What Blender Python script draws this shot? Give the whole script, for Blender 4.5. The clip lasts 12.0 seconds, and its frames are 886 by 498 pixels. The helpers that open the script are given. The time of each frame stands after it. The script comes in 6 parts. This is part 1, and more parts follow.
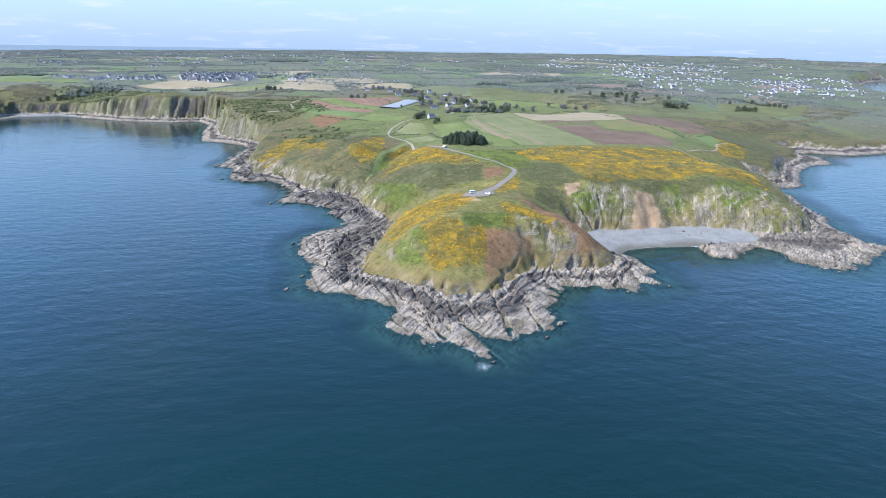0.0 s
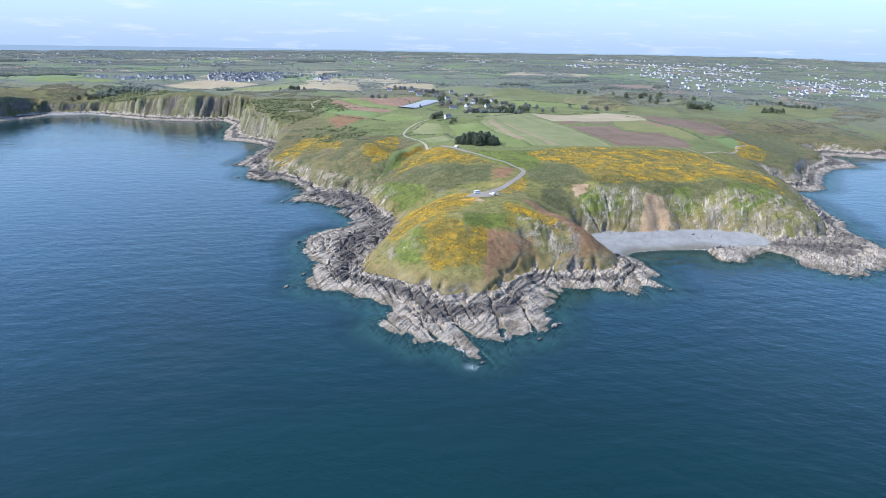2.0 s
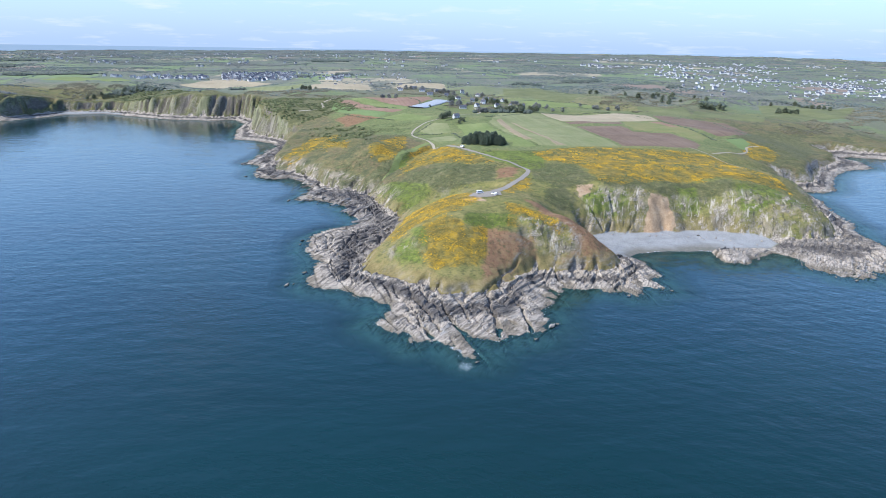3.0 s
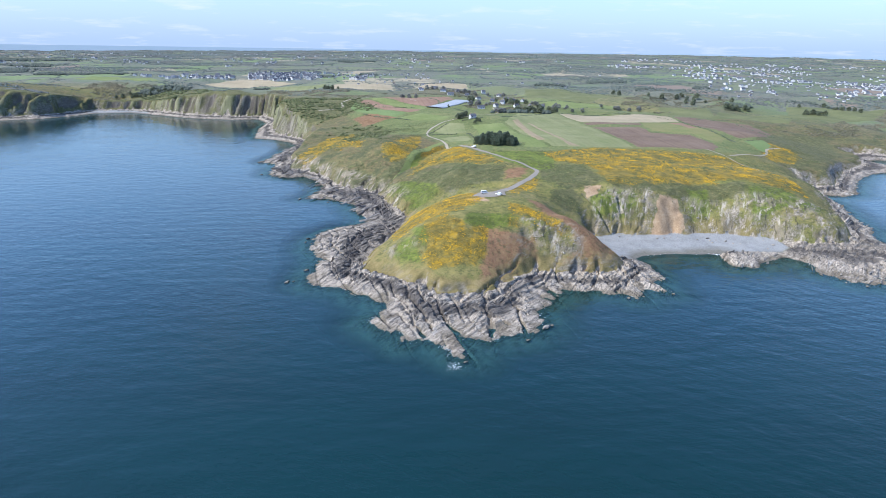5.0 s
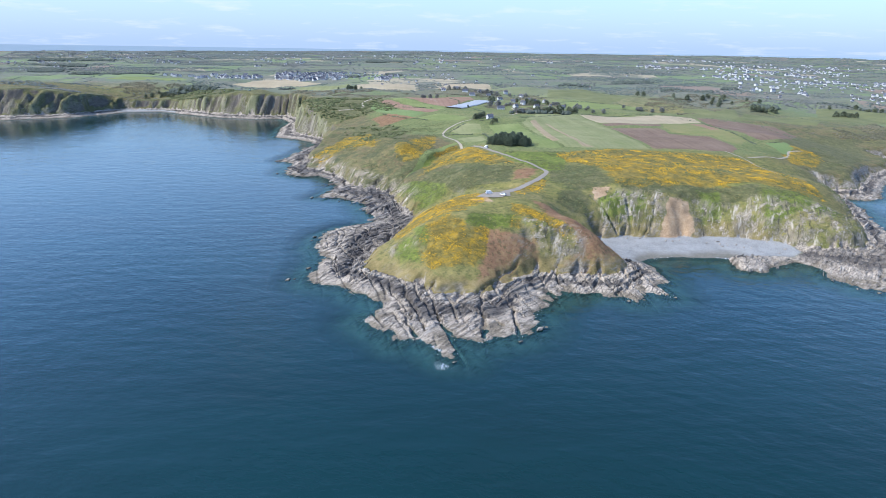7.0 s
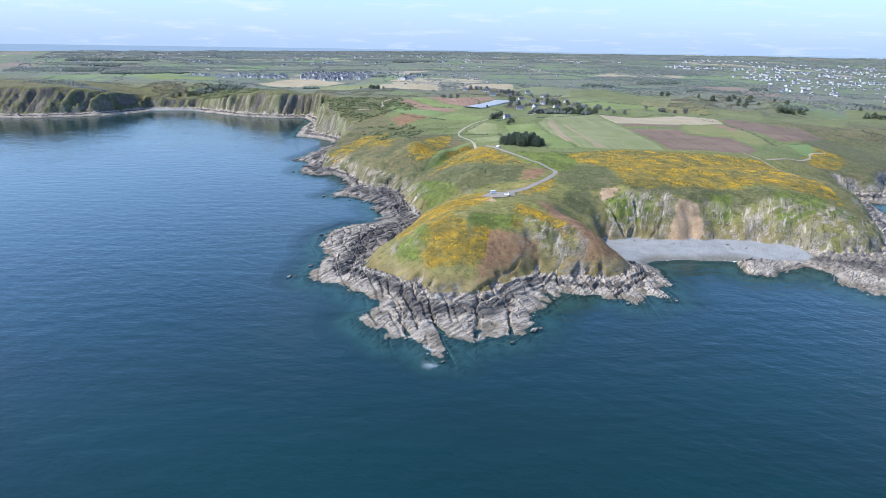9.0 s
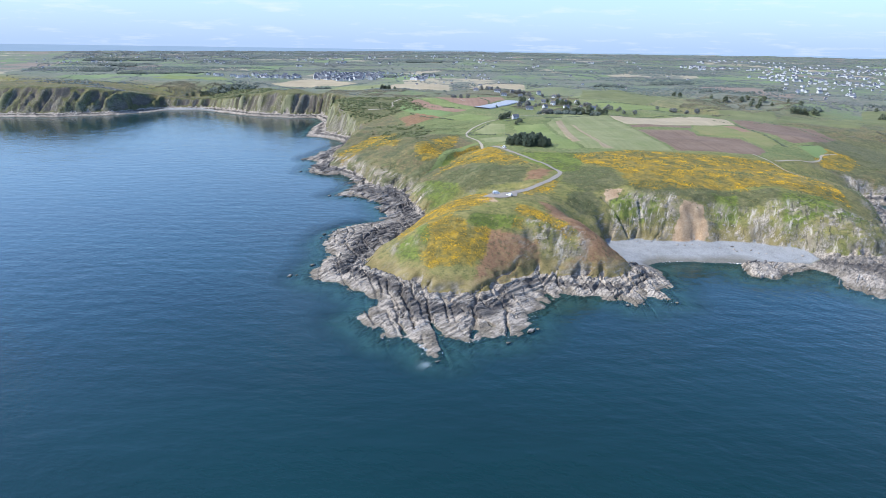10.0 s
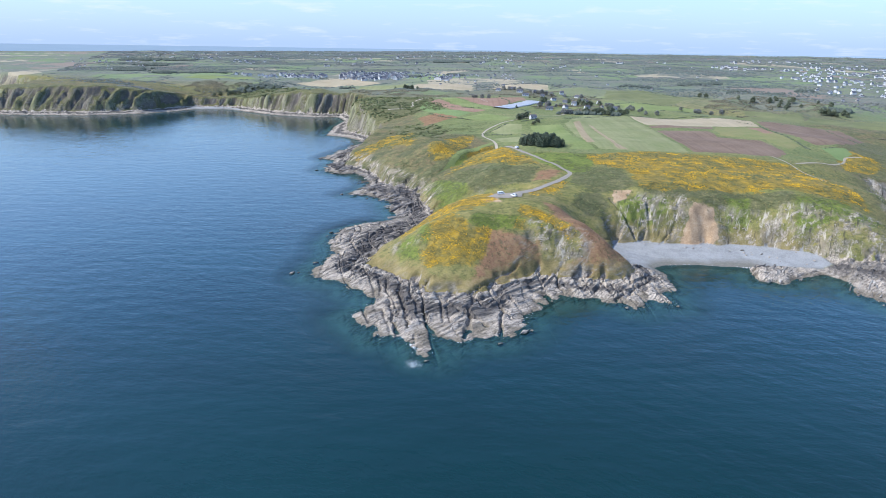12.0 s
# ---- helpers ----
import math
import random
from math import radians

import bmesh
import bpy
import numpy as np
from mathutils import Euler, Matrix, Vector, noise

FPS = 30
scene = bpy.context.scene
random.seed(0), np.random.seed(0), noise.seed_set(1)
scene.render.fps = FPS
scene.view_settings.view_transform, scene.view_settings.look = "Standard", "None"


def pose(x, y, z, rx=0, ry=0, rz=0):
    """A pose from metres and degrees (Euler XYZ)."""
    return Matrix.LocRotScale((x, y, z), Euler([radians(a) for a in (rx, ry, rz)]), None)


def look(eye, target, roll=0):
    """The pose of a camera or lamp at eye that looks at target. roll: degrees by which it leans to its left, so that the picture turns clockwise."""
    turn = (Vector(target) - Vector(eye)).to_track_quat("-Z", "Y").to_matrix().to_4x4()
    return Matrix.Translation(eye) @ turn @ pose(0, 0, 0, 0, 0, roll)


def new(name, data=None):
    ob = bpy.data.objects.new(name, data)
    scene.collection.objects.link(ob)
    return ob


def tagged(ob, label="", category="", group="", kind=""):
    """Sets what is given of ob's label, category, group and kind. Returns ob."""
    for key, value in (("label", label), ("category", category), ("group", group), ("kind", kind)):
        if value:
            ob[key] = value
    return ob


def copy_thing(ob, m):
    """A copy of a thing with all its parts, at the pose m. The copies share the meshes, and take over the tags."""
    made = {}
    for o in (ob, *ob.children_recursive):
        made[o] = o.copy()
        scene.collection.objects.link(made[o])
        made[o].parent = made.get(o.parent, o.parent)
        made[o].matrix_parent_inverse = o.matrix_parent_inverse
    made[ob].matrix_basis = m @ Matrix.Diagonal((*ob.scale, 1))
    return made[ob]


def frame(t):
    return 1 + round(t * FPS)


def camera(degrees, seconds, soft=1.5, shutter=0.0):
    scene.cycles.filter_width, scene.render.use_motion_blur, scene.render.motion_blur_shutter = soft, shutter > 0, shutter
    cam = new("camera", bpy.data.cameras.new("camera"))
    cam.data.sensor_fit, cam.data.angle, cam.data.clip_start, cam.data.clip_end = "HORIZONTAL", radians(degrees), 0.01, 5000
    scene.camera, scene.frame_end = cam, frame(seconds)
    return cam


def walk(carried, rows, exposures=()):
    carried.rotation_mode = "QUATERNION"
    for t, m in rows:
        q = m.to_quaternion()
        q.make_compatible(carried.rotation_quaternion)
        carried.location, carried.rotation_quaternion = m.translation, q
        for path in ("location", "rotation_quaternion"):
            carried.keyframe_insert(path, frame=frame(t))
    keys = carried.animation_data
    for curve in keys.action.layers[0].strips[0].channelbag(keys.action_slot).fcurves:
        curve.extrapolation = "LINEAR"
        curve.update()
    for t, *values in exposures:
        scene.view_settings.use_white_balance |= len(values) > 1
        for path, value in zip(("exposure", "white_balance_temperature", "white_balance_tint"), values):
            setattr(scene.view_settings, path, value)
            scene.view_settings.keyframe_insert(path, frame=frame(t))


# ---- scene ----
cam = camera(67.3, 12.0, 0.75)
PATH = [
    (0, (3.822, -0.524, 120.826), (3.815, 1.39, 120.246), 0.9),
    (0.5, (7.731, -0.522, 120.816), (7.703, 1.392, 120.236), 1.0),
    (1, (11.622, -0.472, 120.817), (11.573, 1.442, 120.237), 0.9),
    (1.5, (15.479, -0.384, 120.821), (15.408, 1.529, 120.241), 0.9),
    (2, (19.327, -0.265, 120.82), (19.234, 1.647, 120.24), 0.9),
    (2.5, (23.139, -0.11, 120.808), (23.024, 1.801, 120.228), 0.9),
    (3, (26.964, 0.119, 120.798), (26.828, 2.028, 120.217), 0.9),
    (5, (42.181, 1.428, 120.597), (41.961, 3.329, 120.016), 0.9),
    (5.5, (46.018, 1.848, 120.566), (45.776, 3.746, 119.986), 0.9),
    (6, (49.906, 2.403, 120.546), (49.643, 4.299, 119.966), 0.9),
    (6.5, (53.772, 3.077, 120.519), (53.487, 4.969, 119.938), 0.9),
    (7, (57.637, 3.814, 120.494), (57.33, 5.703, 119.913), 0.9),
    (9, (72.621, 6.656, 120.318), (72.23, 8.529, 119.736), 0.9),
    (9.5, (76.362, 7.43, 120.319), (75.949, 9.299, 119.737), 0.9),
    (10, (80.112, 8.278, 120.315), (79.679, 10.142, 119.733), 0.9),
    (10.5, (83.852, 9.208, 120.303), (83.399, 11.067, 119.72), 0.9),
    (11, (87.599, 10.211, 120.288), (87.124, 12.064, 119.706), 0.9),
    (11.5, (91.328, 11.26, 120.274), (90.832, 13.108, 119.691), 0.9),
    (12, (95.035, 12.343, 120.258), (94.517, 14.185, 119.675), 0.9),
]
walk(cam, [(t, look(eye, target, roll)) for t, eye, target, roll in PATH])

# ---------------------------------------------------------------- daylight
SUN_AZIMUTH, SUN_HEIGHT = 246.0, 46.0  # degrees clockwise from ahead (+y), and above the horizon
sun_way = Vector((math.sin(radians(SUN_AZIMUTH)) * math.cos(radians(SUN_HEIGHT)),
                  math.cos(radians(SUN_AZIMUTH)) * math.cos(radians(SUN_HEIGHT)), math.sin(radians(SUN_HEIGHT))))
sun = new("sun", bpy.data.lights.new("sun", "SUN"))
sun.data.energy, sun.data.angle, sun.data.color = 4.35, radians(0.6), (1.0, 0.95, 0.87)
sun.matrix_world = look((0, 0, 500), Vector((0, 0, 500)) - sun_way)

world = bpy.data.worlds.new("sky")
world.use_nodes = True
scene.world = world
wn, wl = world.node_tree.nodes, world.node_tree.links
wn.clear()
sky = wn.new("ShaderNodeTexSky")
sky.sky_type, sky.sun_disc = "NISHITA", False
sky.sun_elevation, sky.sun_rotation = radians(SUN_HEIGHT), radians(SUN_AZIMUTH)
sky.altitude, sky.air_density, sky.dust_density, sky.ozone_density = 100, 1.0, 0.8, 3.0
wco = wn.new("ShaderNodeTexCoord")
wsep = wn.new("ShaderNodeSeparateXYZ")
wl.new(wco.outputs["Generated"], wsep.inputs[0])
# thin broken cloud on a flat layer high above
wup = wn.new("ShaderNodeMath"); wup.operation = "ABSOLUTE"
wl.new(wsep.outputs["Z"], wup.inputs[0])
wadd = wn.new("ShaderNodeMath"); wadd.operation = "ADD"; wadd.inputs[1].default_value = 0.11
wl.new(wup.outputs[0], wadd.inputs[0])
wdx = wn.new("ShaderNodeMath"); wdx.operation = "DIVIDE"
wdy = wn.new("ShaderNodeMath"); wdy.operation = "DIVIDE"
for node, axis in ((wdx, "X"), (wdy, "Y")):
    wl.new(wsep.outputs[axis], node.inputs[0])
    wl.new(wadd.outputs[0], node.inputs[1])
wxy = wn.new("ShaderNodeCombineXYZ")
wl.new(wdx.outputs[0], wxy.inputs[0])
wl.new(wdy.outputs[0], wxy.inputs[1])
wnoise = wn.new("ShaderNodeTexNoise")
wnoise.inputs["Scale"].default_value, wnoise.inputs["Detail"].default_value, wnoise.inputs["Roughness"].default_value = 1.5, 9, 0.62
wl.new(wxy.outputs[0], wnoise.inputs["Vector"])
wramp = wn.new("ShaderNodeMapRange")
wramp.inputs["From Min"].default_value, wramp.inputs["From Max"].default_value = 0.54, 0.78
wramp.inputs["To Min"].default_value, wramp.inputs["To Max"].default_value = 0.0, 0.62
wl.new(wnoise.outputs["Fac"], wramp.inputs["Value"])
wmix = wn.new("ShaderNodeMix"); wmix.data_type = "RGBA"
wl.new(wramp.outputs[0], wmix.inputs["Factor"])
wmix.inputs["B"].default_value = (4.5, 4.7, 5.1, 1)
# pale blue summer haze low over the horizon
wlow = wn.new("ShaderNodeMapRange")
wlow.inputs["From Min"].default_value, wlow.inputs["From Max"].default_value = 0.26, 0.0
wlow.inputs["To Min"].default_value, wlow.inputs["To Max"].default_value = 0.0, 0.92
wl.new(wup.outputs[0], wlow.inputs["Value"])
whaze = wn.new("ShaderNodeMix"); whaze.data_type = "RGBA"
wl.new(wlow.outputs[0], whaze.inputs["Factor"])
wtint = wn.new("ShaderNodeMix"); wtint.data_type, wtint.blend_type = "RGBA", "MULTIPLY"
wtint.inputs["Factor"].default_value, wtint.inputs["B"].default_value = 1.0, (1.2, 1.37, 1.6, 1)
wl.new(sky.outputs[0], wtint.inputs["A"])
wl.new(wtint.outputs["Result"], whaze.inputs["A"])
whaze.inputs["B"].default_value = (2.22, 3.0, 4.58, 1)
wl.new(whaze.outputs["Result"], wmix.inputs["A"])
wbg = wn.new("ShaderNodeBackground")
wbg.inputs["Strength"].default_value = 0.145
wl.new(wmix.outputs["Result"], wbg.inputs["Color"])
wout = wn.new("ShaderNodeOutputWorld")
wl.new(wbg.outputs[0], wout.inputs["Surface"])
scene.view_settings.exposure = 0.58
scene.view_settings.use_white_balance = True
scene.view_settings.white_balance_temperature, scene.view_settings.white_balance_tint = 6150, 10

# ---------------------------------------------------------------- materials
class Paint:
    """A node material, built up in few words."""

    def __init__(self, name, rough=0.9, metal=0.0, spec=0.3):
        self.m = bpy.data.materials.new(name)
        self.m.use_nodes = True
        self.t = self.m.node_tree
        self.b = self.t.nodes["Principled BSDF"]
        self.b.inputs["Roughness"].default_value = rough
        self.b.inputs["Metallic"].default_value = metal
        self.b.inputs["Specular IOR Level"].default_value = spec
        self.geo = self.t.nodes.new("ShaderNodeNewGeometry")
        self.place = self.geo.outputs["Position"]

    def put(self, value, socket):
        if isinstance(value, bpy.types.NodeSocket):
            self.t.links.new(value, socket)
        elif isinstance(value, (tuple, list)):
            socket.default_value = (*value, 1) if len(value) == 3 and len(socket.default_value) == 4 else value
        else:
            socket.default_value = value

    def math(self, op, a, b=0.0, c=0.0, clamp=False):
        n = self.t.nodes.new("ShaderNodeMath")
        n.operation, n.use_clamp = op, clamp
        for v, s in zip((a, b, c), n.inputs):
            self.put(v, s)
        return n.outputs[0]

    def stretch(self, scale, turn=0.0):
        n = self.t.nodes.new("ShaderNodeMapping")
        n.vector_type = "TEXTURE"
        self.put(self.place, n.inputs["Vector"])
        n.inputs["Rotation"].default_value = (0, 0, radians(turn))
        n.inputs["Scale"].default_value = [1 / s if s else 0 for s in scale]
        return n.outputs[0]

    def noise(self, size, detail=4, rough=0.55, vector=None):
        n = self.t.nodes.new("ShaderNodeTexNoise")
        self.put(vector or self.place, n.inputs["Vector"])
        n.inputs["Scale"].default_value, n.inputs["Detail"].default_value, n.inputs["Roughness"].default_value = 1 / size, detail, rough
        return n.outputs["Fac"]

    def cells(self, size, vector=None, feature="F1", out="Color"):
        n = self.t.nodes.new("ShaderNodeTexVoronoi")
        n.feature = feature
        self.put(vector or self.place, n.inputs["Vector"])
        n.inputs["Scale"].default_value = 1 / size
        return n.outputs[out]

    def between(self, value, a, b, lo=0.0, hi=1.0):
        n = self.t.nodes.new("ShaderNodeMapRange")
        for v, s in zip((value, a, b, lo, hi), n.inputs):
            self.put(v, s)
        return n.outputs[0]

    def mix(self, fac, a, b):
        n = self.t.nodes.new("ShaderNodeMix")
        n.data_type = "RGBA"
        self.put(fac, n.inputs["Factor"]), self.put(a, n.inputs["A"]), self.put(b, n.inputs["B"])
        return n.outputs["Result"]

    def ramp(self, fac, *stops):
        n = self.t.nodes.new("ShaderNodeValToRGB")
        self.put(fac, n.inputs["Fac"])
        while len(n.color_ramp.elements) < len(stops):
            n.color_ramp.elements.new(0.5)
        for e, (at, colour) in zip(n.color_ramp.elements, stops):
            e.position, e.color = at, (*colour, 1)
        return n.outputs["Color"]

    def attr(self, name):
        n = self.t.nodes.new("ShaderNodeAttribute")
        n.attribute_name = name
        return n.outputs["Fac"]

    def single(self, colour, axis):
        n = self.t.nodes.new("ShaderNodeSeparateXYZ" if axis in "XYZ" else "ShaderNodeSeparateColor")
        self.put(colour, n.inputs[0])
        return n.outputs[axis if axis in "XYZ" else {"R": "Red", "G": "Green", "B": "Blue"}[axis]]

    def island(self):
        return self.geo.outputs["Random Per Island"]

    def each(self):
        return self.t.nodes.new("ShaderNodeObjectInfo").outputs["Random"]

    def bump(self, height, strength=0.5, distance=0.2):
        n = self.t.nodes.new("ShaderNodeBump")
        n.inputs["Strength"].default_value, n.inputs["Distance"].default_value = strength, distance
        self.put(height, n.inputs["Height"])
        self.t.links.new(n.outputs["Normal"], self.b.inputs["Normal"])
        return n

    def done(self, colour):
        self.put(colour, self.b.inputs["Base Color"])
        return self.m


def plain(name, colour, rough=0.8, vary=0.25, size=0.5, metal=0.0, spec=0.3, per_object=False):
    """A surface of one colour with grain and stains at two scales."""
    p = Paint(name, rough, metal, spec)
    f = p.math("ADD", p.math("MULTIPLY", p.noise(size, 5), 0.6), p.math("MULTIPLY", p.noise(size * 7, 3), 0.4))
    if per_object:
        f = p.math("ADD", p.math("MULTIPLY", f, 0.6), p.math("MULTIPLY", p.each(), 0.4))
    lo = tuple(c * (1 - vary) for c in colour)
    hi = tuple(min(1, c * (1 + vary)) for c in colour)
    return p.done(p.ramp(f, (0.25, lo), (0.75, hi)))


def ground_paint():
    p = Paint("ground_cover", 0.95, 0, 0.15)
    z = p.single(p.place, "Z")
    up = p.single(p.geo.outputs["Normal"], "Z")
    fine, mid, wide = p.noise(0.9, 6, 0.65), p.noise(7, 5, 0.6), p.noise(45, 4, 0.55)
    tone = p.math("ADD", p.math("MULTIPLY", fine, 0.45), p.math("MULTIPLY", mid, 0.55))
    turf = p.ramp(tone, (0.3, (0.075, 0.075, 0.028)), (0.46, (0.14, 0.13, 0.046)), (0.6, (0.215, 0.175, 0.072)), (0.75, (0.145, 0.15, 0.045)))
    turf = p.mix(p.between(wide, 0.42, 0.6, 0, 0.6), turf, p.ramp(tone, (0.3, (0.075, 0.085, 0.024)), (0.65, (0.175, 0.185, 0.047))))
    green = p.ramp(tone, (0.3, (0.055, 0.072, 0.018)), (0.5, (0.105, 0.132, 0.027)), (0.7, (0.185, 0.212, 0.04)))
    bracken = p.ramp(tone, (0.3, (0.115, 0.066, 0.036)), (0.5, (0.2, 0.112, 0.063)), (0.7, (0.25, 0.16, 0.085)))
    gorse = p.ramp(tone, (0.36, (0.085, 0.078, 0.024)), (0.5, (0.165, 0.125, 0.03)), (0.6, (0.31, 0.195, 0.02)))
    scrub = p.ramp(tone, (0.3, (0.05, 0.055, 0.024)), (0.5, (0.1, 0.1, 0.045)), (0.66, (0.155, 0.135, 0.07)), (0.78, (0.18, 0.165, 0.07)))
    earth = p.ramp(tone, (0.3, (0.17, 0.11, 0.062)), (0.5, (0.31, 0.215, 0.13)), (0.7, (0.42, 0.32, 0.21)))
    # bedrock: pale weathered slabs, joints, a black lichen belt above the tide and brown weed at the waterline
    along = p.stretch((1 / 1.2, 1 / 7.0, 1 / 1.2), -30)
    grain = p.noise(1.0, 8, 0.65, along)
    rock = p.ramp(p.math("ADD", p.math("MULTIPLY", grain, 0.65), p.math("MULTIPLY", fine, 0.35)),
                  (0.32, (0.15, 0.126, 0.1)), (0.44, (0.28, 0.238, 0.188)), (0.56, (0.415, 0.357, 0.286)), (0.72, (0.54, 0.475, 0.395)))
    rock = p.mix(p.between(p.noise(19, 4, 0.6), 0.38, 0.58, 0.35, 0.0), rock, p.ramp(grain, (0.35, (0.07, 0.062, 0.054)), (0.65, (0.22, 0.195, 0.165))))
    joints = p.between(p.cells(1.0, p.stretch((1 / 2.2, 1 / 6.5, 1 / 4.0), -30), "DISTANCE_TO_EDGE", "Distance"), 0.015, 0.07)
    joints = p.math("MAXIMUM", joints, p.between(p.noise(9, 3), 0.42, 0.52))
    rock = p.mix(joints, (0.075, 0.068, 0.06), rock)
    splits = p.between(p.cells(1.0, p.stretch((1 / 0.9, 1 / 3.4, 1 / 1.4), -30), "DISTANCE_TO_EDGE", "Distance"), 0.02, 0.1)
    splits = p.math("MAXIMUM", splits, p.between(p.noise(5, 3), 0.46, 0.54))
    rock = p.mix(p.math("MULTIPLY", p.math("SUBTRACT", 1.0, splits), 0.7), rock, (0.09, 0.08, 0.068))
    beds = p.noise(1, 5, 0.62, p.stretch((1 / 0.9, 1 / 11.0, 1 / 0.9), -30))
    rock = p.mix(p.between(beds, 0.45, 0.36, 0, 0.75), rock, (0.07, 0.063, 0.055))
    level = p.math("ADD", z, p.math("MULTIPLY", p.math("SUBTRACT", p.noise(13, 4), 0.5), 7.0))
    zone = p.math("ADD", p.attr("zone"), p.math("ADD", p.math("MULTIPLY", p.math("SUBTRACT", p.noise(11, 4), 0.5), 0.6), p.math("MULTIPLY", p.math("SUBTRACT", grain, 0.5), 0.5)))
    belt = p.math("MULTIPLY", p.between(zone, 0.38, 0.48), p.between(zone, 0.84, 0.72))
    belt = p.math("MULTIPLY", belt, p.between(p.noise(30, 3), 0.36, 0.46, 0.35, 1.0))
    belt = p.math("MAXIMUM", belt, p.between(p.math("ADD", p.attr("lichen"), p.math("MULTIPLY", p.math("SUBTRACT", p.noise(8, 5, 0.65), 0.5), 1.8)), 0.5, 0.95, 0.0, 0.55))
    rock = p.mix(p.math("MULTIPLY", belt, 0.8), rock, p.ramp(grain, (0.35, (0.018, 0.017, 0.018)), (0.65, (0.068, 0.063, 0.061))))
    weed = p.math("MULTIPLY", p.math("MULTIPLY", p.between(level, 1.2, 0.2), p.between(z, -1.4, -0.3)), 0.7)
    rock = p.mix(weed, rock, p.ramp(fine, (0.3, (0.05, 0.042, 0.028)), (0.7, (0.17, 0.14, 0.10))))
    stones = p.cells(0.5, None, "F1", "Distance")
    shingle = p.ramp(p.math("ADD", p.math("MULTIPLY", stones, 0.4), p.math("MULTIPLY", mid, 0.6)), (0.3, (0.165, 0.166, 0.16)), (0.6, (0.262, 0.264, 0.256)))
    wet = p.between(p.math("ADD", z, p.math("MULTIPLY", p.math("SUBTRACT", wide, 0.5), 3.0)), 1.9, 0.7)
    shingle = p.mix(p.math("MULTIPLY", wet, 0.8), shingle, p.ramp(fine, (0.3, (0.07, 0.065, 0.05)), (0.7, (0.17, 0.155, 0.12))))
    # the far patchwork of fields, copses and hedges, its colours greyed to suggest haze
    patch = p.cells(130, p.stretch((1, 0.62, 0), 24))
    pick = p.single(patch, "R")
    fields = p.ramp(pick, (0.0, (0.12, 0.142, 0.09)), (0.3, (0.145, 0.165, 0.095)), (0.45, (0.135, 0.175, 0.085)),
                    (0.62, (0.29, 0.25, 0.17)), (0.72, (0.13, 0.142, 0.096)), (0.88, (0.2, 0.155, 0.12)), (0.95, (0.15, 0.19, 0.09)))
    fields.node.color_ramp.interpolation = "CONSTANT"
    copse = p.between(p.noise(90, 5, 0.65), 0.48, 0.56)
    fields = p.mix(copse, fields, p.ramp(mid, (0.35, (0.09, 0.102, 0.078)), (0.65, (0.165, 0.163, 0.128))))
    moor = p.ramp(p.noise(21, 6, 0.65), (0.32, (0.038, 0.043, 0.025)), (0.43, (0.066, 0.072, 0.038)), (0.49, (0.11, 0.098, 0.048)), (0.55, (0.148, 0.105, 0.058)), (0.62, (0.08, 0.083, 0.04)), (0.72, (0.1, 0.115, 0.043)))
    moor = p.mix(p.between(tone, 0.35, 0.65, 0.0, 0.6), moor, scrub)
    c = p.mix(p.math("MULTIPLY", p.attr("heath"), p.between(p.noise(24, 4, 0.6), 0.36, 0.56, 0.75, 1.0)), turf, moor)
    grass = p.ramp(p.math("ADD", p.math("MULTIPLY", p.noise(30, 5, 0.6), 0.6), p.math("MULTIPLY", tone, 0.4)), (0.34, (0.085, 0.105, 0.038)), (0.5, (0.125, 0.145, 0.055)), (0.66, (0.165, 0.165, 0.07)))
    c = p.mix(p.attr("sward"), c, grass)
    c = p.mix(p.attr("far"), c, fields)
    for name, colour in (("scrub", scrub), ("green", green), ("bracken", bracken), ("gorse", gorse)):
        a = p.attr(name)
        edge = p.between(p.math("ADD", a, p.math("ADD", p.math("MULTIPLY", p.math("SUBTRACT", mid, 0.5), 1.5), p.math("MULTIPLY", p.math("SUBTRACT", fine, 0.5), 0.8))), 0.3, 0.7)
        c = p.mix(edge, c, colour)
    # low dark clumps of heather and bramble, and bleached grass between them
    clump = p.noise(2.6, 6, 0.7)
    near = p.between(p.attr("far"), 0, 1, 1, 0.3)
    c = p.mix(p.math("MULTIPLY", p.between(clump, 0.53, 0.60, 0, 0.6), near), c, (0.055, 0.062, 0.026))
    c = p.mix(p.math("MULTIPLY", p.between(clump, 0.45, 0.38, 0, 0.28), near), c, (0.29, 0.235, 0.09))
    # a hem of dry golden grass above the bare rock
    hem = p.between(p.math("ADD", p.attr("hem"), p.math("MULTIPLY", p.math("SUBTRACT", p.noise(5, 5, 0.65), 0.5), 1.6)), 0.4, 0.8, 0, 0.8)
    c = p.mix(hem, c, p.ramp(tone, (0.3, (0.095, 0.075, 0.033)), (0.5, (0.19, 0.145, 0.062)), (0.68, (0.29, 0.225, 0.115))))
    # bare rock breaks through on the steep faces
    c = p.mix(p.between(up, 0.86, 0.66, 0, 0.2), c, scrub)
    streak = p.noise(1, 5, 0.6, p.stretch((1 / 9, 1 / 24, 1 / 26), -30))
    cliff = p.math("MULTIPLY", p.math("MULTIPLY", p.between(up, 0.84, 0.62), p.between(p.attr("green"), 0, 1, 1, 0.3)), p.between(p.math("ADD", p.math("MULTIPLY", grain, 0.35), p.math("MULTIPLY", streak, 0.65)), 0.49, 0.56))
